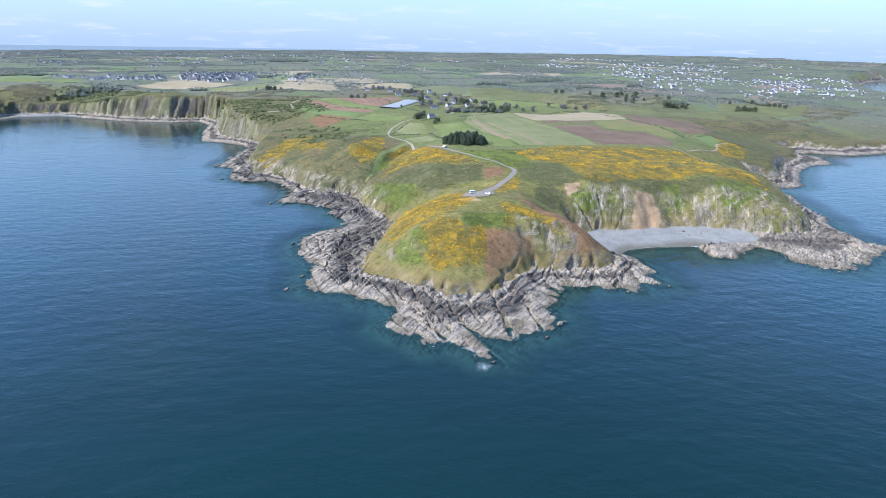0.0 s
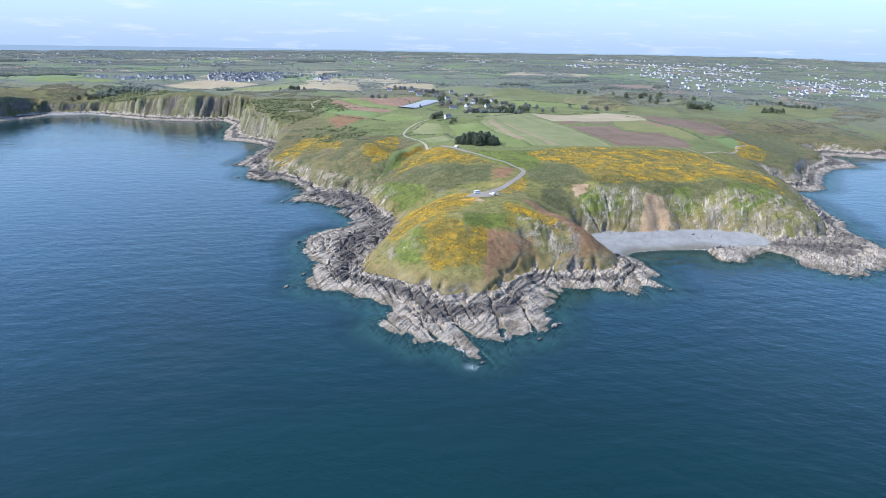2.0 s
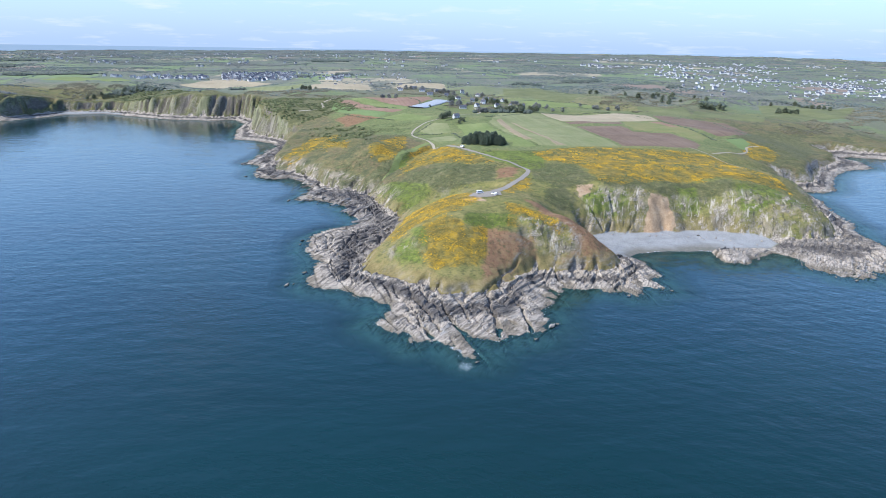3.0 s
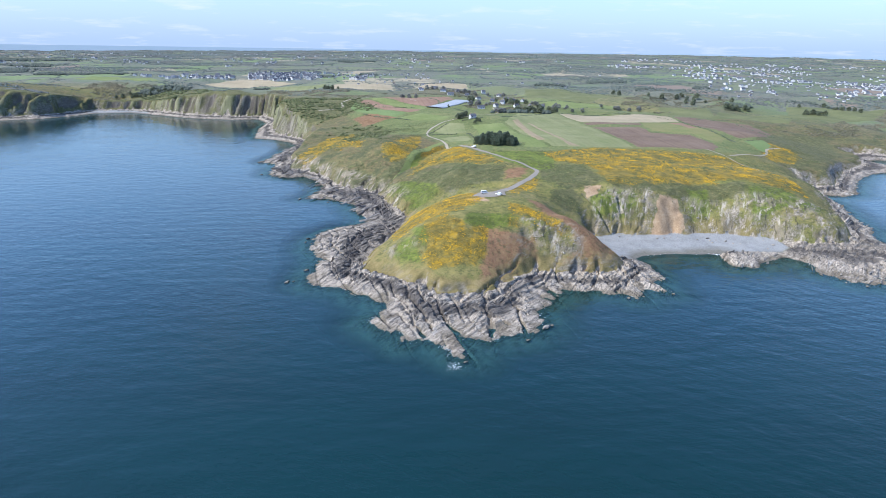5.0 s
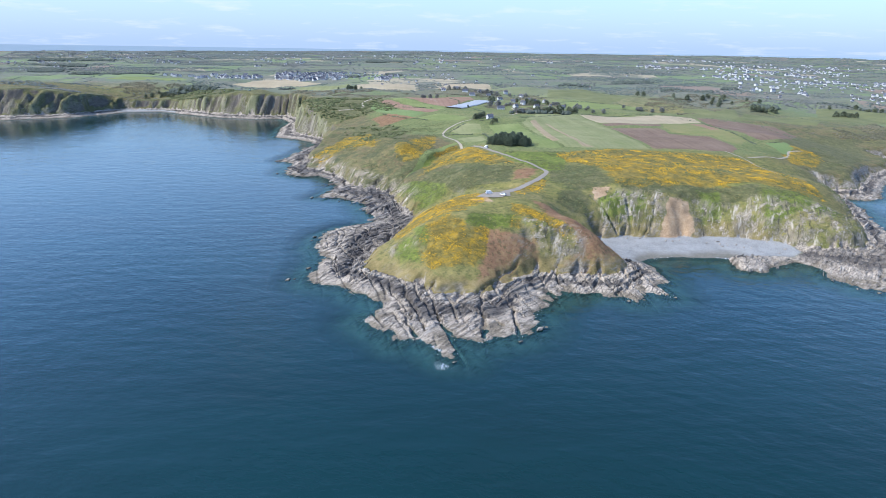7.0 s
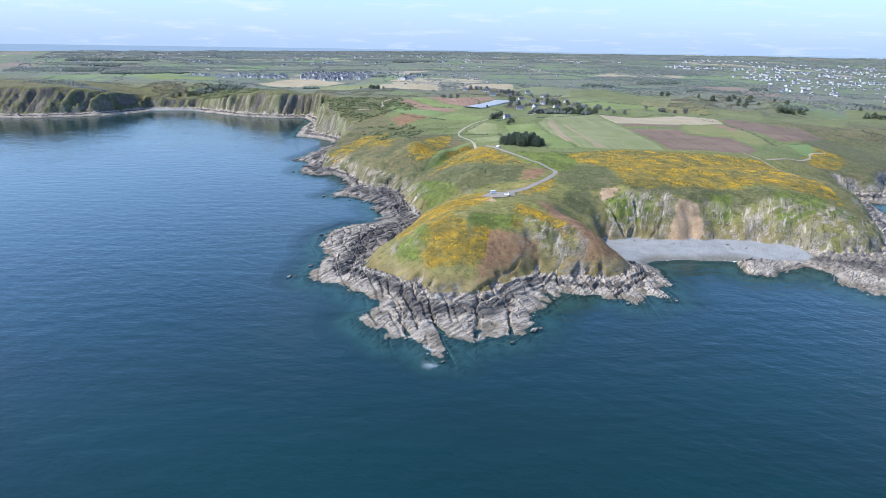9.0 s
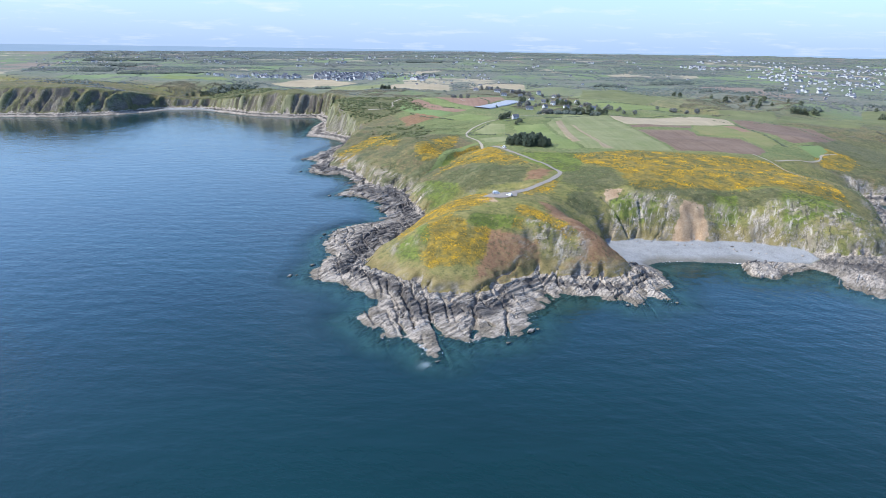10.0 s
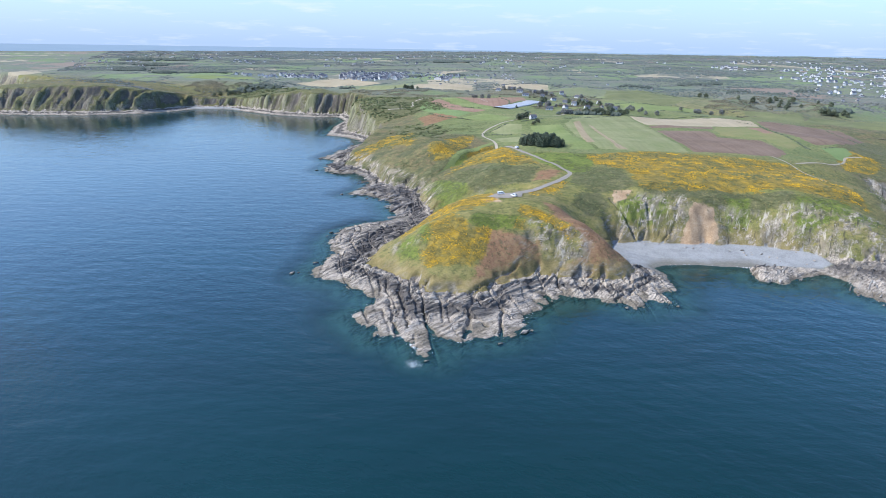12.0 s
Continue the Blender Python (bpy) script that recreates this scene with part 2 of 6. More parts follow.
    face = p.ramp(grain, (0.34, (0.06, 0.054, 0.044)), (0.48, (0.14, 0.122, 0.096)), (0.6, (0.23, 0.205, 0.165)), (0.72, (0.33, 0.3, 0.25)))
    c = p.mix(p.math("MULTIPLY", cliff, 0.75), c, face)
    # far cliffs: shade painted into the gullies, a sunlit tone onto the rib crests
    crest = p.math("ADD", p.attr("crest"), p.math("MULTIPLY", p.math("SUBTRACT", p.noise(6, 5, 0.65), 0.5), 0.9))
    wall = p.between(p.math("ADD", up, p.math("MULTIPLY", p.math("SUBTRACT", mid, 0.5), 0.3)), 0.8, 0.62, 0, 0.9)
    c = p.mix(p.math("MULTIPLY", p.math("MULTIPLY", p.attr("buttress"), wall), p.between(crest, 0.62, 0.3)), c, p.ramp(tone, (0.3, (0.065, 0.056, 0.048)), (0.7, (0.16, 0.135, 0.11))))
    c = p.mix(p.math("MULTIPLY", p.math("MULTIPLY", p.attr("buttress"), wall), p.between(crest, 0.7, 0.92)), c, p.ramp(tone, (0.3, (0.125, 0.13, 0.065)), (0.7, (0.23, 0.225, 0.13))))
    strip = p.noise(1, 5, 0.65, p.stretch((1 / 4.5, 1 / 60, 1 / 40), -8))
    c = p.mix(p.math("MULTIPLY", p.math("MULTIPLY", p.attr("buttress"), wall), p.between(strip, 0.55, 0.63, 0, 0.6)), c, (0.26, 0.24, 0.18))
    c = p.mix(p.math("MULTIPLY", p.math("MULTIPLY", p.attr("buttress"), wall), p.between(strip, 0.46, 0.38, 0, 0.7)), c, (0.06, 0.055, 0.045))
    bluff = p.math("MULTIPLY", p.attr("bluff"), p.between(p.math("ADD", up, p.math("MULTIPLY", p.math("SUBTRACT", mid, 0.5), 0.5)), 0.84, 0.66))
    c = p.mix(bluff, c, p.ramp(p.math("ADD", p.math("MULTIPLY", grain, 0.5), p.math("MULTIPLY", p.noise(3.0, 5, 0.6), 0.5)), (0.36, (0.09, 0.075, 0.055)), (0.48, (0.2, 0.17, 0.13)), (0.6, (0.31, 0.275, 0.22))))
    out = p.attr("outcrop")
    c = p.mix(p.math("MULTIPLY", out, p.between(p.noise(10, 6, 0.65, p.stretch((1, 0.7, 0.5), -20)), 0.5, 0.6, 0, 0.8)), c, p.ramp(tone, (0.3, (0.12, 0.1, 0.07)), (0.5, (0.21, 0.175, 0.125)), (0.7, (0.31, 0.27, 0.205))))
    c = p.mix(p.math("MULTIPLY", out, p.between(p.noise(4.6, 6, 0.68, p.stretch((1, 0.4, 0.6), -30)), 0.52, 0.58, 0, 0.8)), c, rock)
    crack = p.noise(1, 5, 0.62, p.stretch((1 / 2.4, 1 / 22, 1 / 13), -12))
    c = p.mix(p.math("MULTIPLY", out, p.between(crack, 0.42, 0.36, 0, 0.75)), c, (0.05, 0.046, 0.034))
    c = p.mix(p.math("MULTIPLY", out, p.between(crack, 0.6, 0.66, 0, 0.7)), c, (0.4, 0.36, 0.29))
    c = p.mix(p.between(p.math("ADD", p.attr("earth"), p.math("MULTIPLY", p.math("SUBTRACT", mid, 0.5), 1.7)), 0.4, 0.6), c, earth)
    c = p.mix(p.between(p.math("ADD", p.attr("rock"), p.math("MULTIPLY", p.math("SUBTRACT", mid, 0.5), 0.7)), 0.4, 0.6), c, rock)
    c = p.mix(p.between(p.attr("shingle"), 0.3, 0.7), c, shingle)
    sandy = p.math("MULTIPLY", p.between(z, -0.7, -1.8), p.between(p.noise(9, 4, 0.6), 0.36, 0.5, 0.35, 1.0))
    c = p.mix(sandy, c, p.ramp(mid, (0.3, (0.3, 0.285, 0.22)), (0.7, (0.46, 0.44, 0.35))))
    blocks = p.noise(1, 4, 0.6, p.stretch((1 / 2.4, 1 / 5.0, 1 / 2.4), 22))
    stone = p.math("MULTIPLY", p.math("ADD", p.math("MULTIPLY", beds, 1.6), p.math("MULTIPLY", blocks, 1.6)), p.attr("rock"))
    p.bump(p.math("ADD", p.math("ADD", p.math("MULTIPLY", fine, 0.6), grain), stone), 0.6, 0.5)
    return p.done(c)


def water_paint():
    p = Paint("sea_water", 0.07, 0, 0.5)
    p.b.inputs["IOR"].default_value = 1.333
    wide = p.noise(220, 4, 0.6, p.stretch((1, 2.2, 0), 12))
    body = p.ramp(wide, (0.35, (0.002, 0.0172, 0.0172)), (0.65, (0.0025, 0.023, 0.024)))
    waves = p.math("ADD", p.math("MULTIPLY", p.noise(12, 3, 0.5, p.stretch((0.6, 1.35, 0), 14)), 0.6), p.math("MULTIPLY", p.noise(6.5, 3, 0.5, p.stretch((0.7, 1.3, 0), -32)), 0.4))
    ripple = p.noise(2.0, 4, 0.55, p.stretch((0.7, 1.4, 0), -14))
    gust = p.between(p.noise(70, 3, 0.5, p.stretch((0.6, 1.6, 0), 8)), 0.35, 0.7, 0.45, 1.0)
    n = p.bump(p.math("ADD", p.math("MULTIPLY", waves, 2.05), p.math("MULTIPLY", p.math("MULTIPLY", ripple, gust), 0.42)), 0.25, 1.0)
    p.done(body)
    # shallows let the bottom show
    clear = p.t.nodes.new("ShaderNodeBsdfTransparent")
    clear.inputs["Color"].default_value = (0.42, 0.68, 0.74, 1)
    mixer = p.t.nodes.new("ShaderNodeMixShader")
    deep = p.between(p.attr("depth"), 0.0, 5.6, 0.3, 1.0)
    p.put(deep, mixer.inputs["Fac"])
    p.t.links.new(clear.outputs[0], mixer.inputs[1])
    p.t.links.new(p.b.outputs[0], mixer.inputs[2])
    p.t.links.new(mixer.outputs[0], p.t.nodes["Material Output"].inputs["Surface"])
    return p.m


def leaf_paint(name, *stops, rough=0.8, patch=0.0):
    p = Paint(name, rough, 0, 0.2)
    f = p.math("ADD", p.math("MULTIPLY", p.island(), 0.75), p.math("MULTIPLY", p.noise(0.6, 3), 0.25))
    if patch:
        f = p.math("ADD", p.math("MULTIPLY", f, 0.6), p.between(p.noise(patch, 4, 0.6, p.stretch((0.6, 1.3, 0), 0)), 0.36, 0.64, 0.0, 0.42))
    return p.done(p.ramp(f, *stops))


def field_paint(name, a, b, furrow, turn, rows=0.5):
    """Grass or soil with drilled rows, tramlines and patches."""
    p = Paint(name, 0.95, 0, 0.1)
    patchy = p.math("ADD", p.math("MULTIPLY", p.noise(28, 5, 0.6), 0.65), p.math("MULTIPLY", p.noise(2.0, 4, 0.6), 0.35))
    c = p.ramp(patchy, (0.34, a), (0.64, b))
    lines = p.noise(1, 2, 0.5, p.stretch((1 / furrow, 1 / 300, 0), turn))
    c = p.mix(p.between(lines, 0.45, 0.7, 0, rows), c, tuple(0.62 * q for q in a))
    return p.done(c)


GROUND, SEA = ground_paint(), water_paint()
GORSE = leaf_paint("gorse_in_flower", patch=9.0, *((0.0, (0.075, 0.072, 0.022)), (0.36, (0.14, 0.11, 0.03)), (0.52, (0.23, 0.158, 0.026)), (0.63, (0.42, 0.25, 0.014)), (1.0, (0.62, 0.37, 0.01))))
SCRUB = leaf_paint("scrub_leaves", (0.0, (0.055, 0.063, 0.026)), (0.5, (0.085, 0.098, 0.04)), (0.85, (0.12, 0.13, 0.054)), (1.0, (0.16, 0.145, 0.075)))
LUSH = leaf_paint("fern_and_bramble", (0.0, (0.045, 0.06, 0.02)), (0.5, (0.08, 0.1, 0.03)), (1.0, (0.125, 0.145, 0.042)))
TUFT = leaf_paint("dry_tussock", (0.0, (0.12, 0.11, 0.04)), (0.5, (0.21, 0.17, 0.07)), (1.0, (0.15, 0.16, 0.045)))
FERN = leaf_paint("dead_bracken", (0.0, (0.145, 0.084, 0.046)), (0.6, (0.195, 0.115, 0.062)), (1.0, (0.235, 0.16, 0.082)))
PINE = leaf_paint("pine_needles", (0.0, (0.045, 0.06, 0.04)), (0.6, (0.062, 0.08, 0.05)), (1.0, (0.085, 0.105, 0.064)))
LEAF = leaf_paint("spring_leaves", (0.0, (0.055, 0.068, 0.042)), (0.5, (0.095, 0.11, 0.066)), (1.0, (0.15, 0.16, 0.095)))
TWIG = leaf_paint("bare_twigs", (0.0, (0.1, 0.104, 0.1)), (0.6, (0.155, 0.155, 0.142)), (1.0, (0.21, 0.205, 0.175)))
# distant woods: blue-grey of the haze is mixed into the leaf colours
HAZED_WOODS = leaf_paint("hazed_mixed_woods", (0.0, (0.07, 0.09, 0.08)), (0.5, (0.108, 0.13, 0.114)), (1.0, (0.15, 0.17, 0.145)), patch=120.0)
HAZED_WINTER = leaf_paint("hazed_winter_woods", (0.0, (0.09, 0.096, 0.088)), (0.6, (0.135, 0.14, 0.124)), (1.0, (0.18, 0.18, 0.155)), patch=120.0)
DARKWOOD = leaf_paint("evergreen_belt", (0.0, (0.045, 0.056, 0.046)), (0.6, (0.075, 0.09, 0.07)), (1.0, (0.11, 0.125, 0.1)))
BARK = plain("bark", (0.09, 0.065, 0.045), 0.95, 0.4, 0.3)
TARMAC = plain("worn_tarmac", (0.215, 0.19, 0.155), 0.9, 0.22, 1.2)
DUST = plain("dusty_track", (0.275, 0.24, 0.18), 0.95, 0.2, 1.0)
RENDER = plain("white_lime_wall", (0.5, 0.49, 0.475), 0.85, 0.12, 1.5, per_object=True)
STONEWALL = plain("granite_wall", (0.34, 0.31, 0.27), 0.9, 0.35, 0.5)
SLATE = plain("slate_roof", (0.075, 0.08, 0.095), 0.6, 0.35, 0.6, per_object=True)
CHIMNEY = plain("chimney_brick", (0.30, 0.2, 0.15), 0.9, 0.3, 0.3)
PANE = plain("window_pane", (0.03, 0.035, 0.04), 0.1, 0.2, 0.5, spec=0.6)
SHUTTER = plain("painted_shutter", (0.16, 0.25, 0.34), 0.6, 0.2, 0.4)
WHITECAR = plain("white_car_paint", (0.80, 0.80, 0.79), 0.25, 0.05, 1.0, spec=0.5)
RUBBER = plain("tyre_rubber", (0.02, 0.02, 0.02), 0.85, 0.3, 0.2)
RIM = plain("wheel_rim", (0.45, 0.45, 0.46), 0.35, 0.1, 0.2, metal=0.8)
LAMPGLASS = plain("headlight_glass", (0.7, 0.7, 0.7), 0.1, 0.1, 0.2, spec=0.6)
TAILGLASS = plain("tail_light_glass", (0.35, 0.02, 0.02), 0.2, 0.1, 0.2, spec=0.6)
PLASTIC = plain("crop_fleece", (0.37, 0.38, 0.385), 0.75, 0.12, 3.0, spec=0.5)
FOAM = plain("sea_foam", (0.82, 0.85, 0.86), 0.9, 0.12, 0.6)


def rock_paint():
    p = Paint("grey_rock", 0.9, 0, 0.2)
    f = p.math("ADD", p.math("MULTIPLY", p.noise(0.8, 7, 0.65, p.stretch((1, 0.3, 1), -30)), 0.8), p.math("MULTIPLY", p.each(), 0.2))
    c = p.ramp(f, (0.3, (0.12, 0.104, 0.088)), (0.5, (0.25, 0.222, 0.188)), (0.72, (0.36, 0.325, 0.28)))
    z = p.single(p.place, "Z")
    c = p.mix(p.between(z, 0.9, 0.2, 0, 0.7), c, (0.07, 0.06, 0.042))
    p.bump(p.noise(0.5, 6, 0.65), 0.6, 0.3)
    return p.done(c)


BOULDER = rock_paint()


def slab_paint():
    p = Paint("bedrock_slab", 0.9, 0, 0.2)
    f = p.math("ADD", p.math("MULTIPLY", p.noise(0.7, 7, 0.65, p.stretch((1, 0.25, 1), -30)), 0.7), p.math("MULTIPLY", p.island(), 0.3))
    c = p.ramp(f, (0.3, (0.155, 0.132, 0.105)), (0.48, (0.295, 0.255, 0.205)), (0.7, (0.46, 0.41, 0.342)))
    z = p.single(p.place, "Z")
    level = p.math("ADD", z, p.math("MULTIPLY", p.math("SUBTRACT", p.noise(13, 4), 0.5), 7.0))
    belt = p.math("MULTIPLY", p.between(level, 2.6, 3.8), p.between(level, 7.0, 5.4))
    belt = p.math("MULTIPLY", belt, p.between(p.noise(26, 3), 0.33, 0.47))
    belt = p.math("MAXIMUM", belt, p.attr("lichen"))
    c = p.mix(p.math("MULTIPLY", belt, 0.8), c, p.ramp(f, (0.35, (0.03, 0.028, 0.028)), (0.65, (0.1, 0.093, 0.09))))
    c = p.mix(p.between(level, 1.2, 0.2, 0, 0.7), c, (0.09, 0.076, 0.055))
    c = p.mix(p.between(p.noise(19, 4, 0.6), 0.38, 0.58, 0.5, 0.0), c, (0.13, 0.115, 0.098))
    p.bump(p.noise(0.4, 6, 0.65), 0.5, 0.2)
    return p.done(c)


SLAB = slab_paint()
# ---------------------------------------------------------------- the lie of the land
# Shoreline at sea level, stretch by stretch from the far west to the far east.
SHORE_WEST = [(-5600, 4600), (-3600, 3000), (-2300, 1900), (-1700, 1480), (-1300, 1240), (-1160, 1180), (-1070, 1020),
              (-1040, 940), (-1000, 905), (-925, 894), (-878, 906), (-838, 924), (-791, 935), (-764, 969), (-729, 996), (-712, 1049)]
SHORE_BAY = [(-699, 1104), (-648, 1128), (-602, 1113), (-539, 1084), (-497, 1070), (-432, 1068), (-397, 1084), (-364, 1039),
             (-345, 955), (-311, 856), (-286, 854), (-250, 829), (-238, 812), (-236, 777), (-233, 724), (-230, 680),
             (-211, 667), (-203, 634), (-199, 613), (-179, 601), (-163, 609), (-146, 593), (-130, 569), (-128, 542)]
SHORE_COVE = [(-132, 519), (-123, 521), (-108, 517), (-93, 510), (-83, 498), (-82, 486), (-73, 474), (-66, 461), (-64, 448),
              (-81, 435), (-88, 419), (-88, 401), (-84, 382), (-77, 372), (-72, 365), (-71, 351), (-69, 341), (-69, 329),
              (-64, 320), (-54, 318), (-48, 319), (-41, 314), (-37, 307), (-31, 310), (-25, 301)]
SHORE_TIP = [(-19, 300), (-19, 292), (-20, 287), (-23, 277), (-17, 269), (-8, 266), (-5, 261), (-2, 257), (5, 262), (11, 257),
             (18, 249), (23, 247), (23, 256), (20, 263), (17, 269), (20, 266), (26, 264), (33, 264), (37, 271), (43, 270),
             (45, 275), (48, 271), (52, 277), (55, 291), (55, 304), (58, 311), (55, 322), (62, 321), (58, 331), (65, 328)]
SHORE_EAST = [(65, 335), (70, 336), (74, 332), (81, 331), (86, 335), (91, 332), (100, 331), (104, 327), (107, 331), (109, 342),
              (113, 342), (121, 339), (118, 354), (122, 360), (122, 369), (119, 378), (119, 387), (114, 395), (123, 405),
              (139, 410), (153, 411), (167, 414), (168, 405), (169, 389), (182, 391), (191, 403), (206, 414)]
SHORE_POINT = [(217, 403), (214, 387), (221, 379), (226, 371), (238, 369), (256, 381), (288, 413), (293, 421), (287, 434),
               (285, 456), (287, 478), (296, 494), (294, 512), (301, 548), (308, 582), (306, 617), (326, 613), (343, 628),
               (359, 667), (388, 719), (417, 747), (446, 757), (452, 802), (445, 828), (460, 843), (499, 825), (562, 850)]
SHORE_FAR = [(720, 905), (1000, 1205), (1350, 1900), (1480, 2395), (1630, 2724), (1870, 3067), (2101, 3302), (2600, 3700),
             (5600, 5200), (5600, 7000), (-5600, 7000)]
# Foot of the vegetation: where turf and cliff face end and bare rock or shingle begins.
FOOT_WEST = [(-5600, 4640), (-3600, 3040), (-2300, 1935), (-1700, 1505), (-1290, 1262), (-1148, 1205), (-1052, 1030), (-1022, 950),
             (-990, 922), (-925, 908), (-880, 920), (-838, 936), (-796, 950), (-772, 979), (-742, 1005), (-724, 1062), (-715, 1120),
             (-650, 1146), (-598, 1128), (-536, 1097), (-497, 1083), (-434, 1080), (-394, 1097), (-350, 1045), (-327, 960), (-290, 876)]
FOOT_COVE = [(-240, 835), (-222, 807), (-214, 750), (-205, 690), (-192, 662), (-181, 622), (-167, 619), (-146, 604), (-126, 574),
             (-109, 548), (-97, 540), (-90, 548), (-75, 529), (-62, 501), (-54, 486), (-44, 468), (-37, 446), (-35, 425), (-37, 403),
             (-42, 367), (-43, 345), (-41, 335), (-30, 331), (-19, 324), (-6, 314)]
FOOT_TIP = [(5, 303), (13, 306), (26, 309), (34, 317), (40, 328), (46, 339), (53, 347), (65, 348), (77, 349), (88, 351),
            (98, 358), (104, 370), (96, 390), (88, 408), (90, 425), (101, 430), (122, 435), (136, 436), (150, 440), (166, 447), (185, 445),
            (202, 441), (218, 434), (234, 430), (250, 436), (262, 455), (270, 482), (277, 510), (287, 550), (293, 585), (292, 625)]
FOOT_FAR = [(310, 634), (330, 642), (345, 672), (372, 724), (405, 762), (424, 802), (422, 850), (455, 868), (500, 848), (562, 872),
            (720, 930), (1000, 1228), (1335, 1905), (1465, 2405), (1610, 2735), (1850, 3085), (2080, 3325), (2600, 3740),
            (5600, 5260), (5600, 6960), (-5600, 6960)]
# Spot heights of the upper land (x, y, z), region by region.
SPOTS_HEAD_FIRST = [
    (-23, 340, 13),
    (-40, 345, 8),
    (-24, 328, 5),
    (6, 306, 9),
    (-14, 346, 19.5),
    (10, 324, 14),
    (-7, 353, 26),
    (12, 357, 31),
    (30, 368, 30.5),
    (46, 354, 20),
    (49, 362, 26.5),
    (39, 335, 9),
    (64, 355, 14),
    (82, 358, 14),
    (97, 364, 10),
    (68, 364, 21),
    (66, 372, 26),
    (84, 372, 20),
    (73, 382, 25),
    (20, 410, 32.5),
    (55, 404, 30),
    (40, 432, 31),
    (-28, 380, 14),
    (-37, 400, 8),
    (-12, 400, 26),
    (-36, 446, 8)]
SPOTS_HEAD_SECOND = [
    (90, 400, 6),
    (80, 404, 11),
    (72, 414, 16),
    (66, 434, 27),
    (55, 375, 28),
    (-5, 447, 20),
    (0, 425, 28)]
SPOTS_HEAD = SPOTS_HEAD_FIRST + SPOTS_HEAD_SECOND
SPOTS_WEST = [(50, 499, 34.5), (29, 503, 37), (13, 494, 34), (-3, 492, 33.5), (-19, 478, 22.8), (-45, 486, 13), (-55, 560, 20),
              (-68, 533, 18), (-100, 577, 20.5), (-141, 632, 21), (-150, 612, 9), (-94, 545, 9), (-166, 626, 11), (-79, 601, 35),
              (-110, 648, 33), (-174, 787, 27), (-229, 830, 22), (-40, 618, 24), (4, 575, 39), (30, 590, 39.5), (-8, 598, 37.5), (10, 625, 38), (-54, 692, 31),
              (-12, 775, 43), (-73, 915, 43), (-125, 1095, 47), (-136, 806, 38), (-200, 700, 12), (-56, 551, 23)]
SPOTS_EAST_FIRST = [
    (75, 634, 41),
    (105, 468, 34),
    (88, 437, 21),
    (126, 456, 28.5),
    (160, 464, 26.3),
    (175, 461, 18),
    (194, 474, 31),
    (196, 462, 24),
    (218, 460, 21.7),
    (241, 455, 17),
    (118, 553, 37),
    (166, 572, 35),
    (201, 540, 33.6),
    (226, 512, 32),
    (165, 714, 37),
    (211, 679, 37.7),
    (284, 747, 36.6),
    (144, 450, 25),
    (284, 590, 12),
    (272, 612, 25),
    (315, 640, 13),
    (268, 490, 9),
    (221, 912, 37),
    (141, 921, 37),
    (382, 1096, 36),
    (260, 540, 25)]
SPOTS_EAST_SECOND = [
    (245, 480, 19),
    (345, 700, 17),
    (360, 760, 20),
    (372, 742, 13),
    (394, 785, 12),
    (430, 850, 12),
    (450, 920, 20),
    (315, 660, 19)]
SPOTS_EAST = SPOTS_EAST_FIRST + SPOTS_EAST_SECOND
SPOTS_FAR = [(-254, 880, 36), (-260, 1000, 42), (-406, 1125, 37), (-455, 1150, 41), (-565, 1163, 29), (-667, 1245, 33), (-700, 1180, 14),
             (-788, 994, 43), (-800, 1158, 38), (-588, 1150, 24), (-880, 970, 46), (-980, 970, 42), (-500, 1110, 38), (158, 2190, 68), (-1500, 2600, 62),
             (-3500, 3800, 58), (2000, 4500, 86), (0, 4900, 88), (-2000, 4600, 74), (1000, 1600, 30), (1250, 1950, 12), (600, 1500, 42), (-300, 1600, 52),
             (1330, 2300, 4), (-1000, 1700, 46), (600, 3000, 76)]


def rnd(ix, iy, seed):
    h = (ix.astype(np.int64) * 374761393 + iy.astype(np.int64) * 668265263 + seed * 974634777) & 0xFFFFFFFF
    h = ((h ^ (h >> 13)) * 1274126177) & 0xFFFFFFFF
    h = ((h ^ (h >> 16)) * 2246822519) & 0xFFFFFFFF
    return ((h ^ (h >> 15)) & 0xFFFFFF) / float(0xFFFFFF)


def vnoise(x, y, seed=0):
    """Smooth noise of unit grain, from -1 to 1."""
    ix, iy = np.floor(x), np.floor(y)
    fx, fy = x - ix, y - iy
    fx, fy = fx * fx * fx * (fx * (fx * 6 - 15) + 10), fy * fy * fy * (fy * (fy * 6 - 15) + 10)
    a, b = rnd(ix, iy, seed), rnd(ix + 1, iy, seed)
    c, d = rnd(ix, iy + 1, seed), rnd(ix + 1, iy + 1, seed)
    return 2 * ((a + (b - a) * fx) * (1 - fy) + (c + (d - c) * fx) * fy) - 1


def fbm(x, y, octaves=4, seed=0):
    total, amp = 0, 1.0
    for k in range(octaves):
        total, x, y, amp = total + amp * vnoise(x, y, seed + k), x * 2.03 + 17.1, y * 2.03 - 9.7, amp * 0.5
    return total


def step(a, b, x):
    f = np.clip((x - a) / (b - a), 0, 1)
    return f * f * (3 - 2 * f)


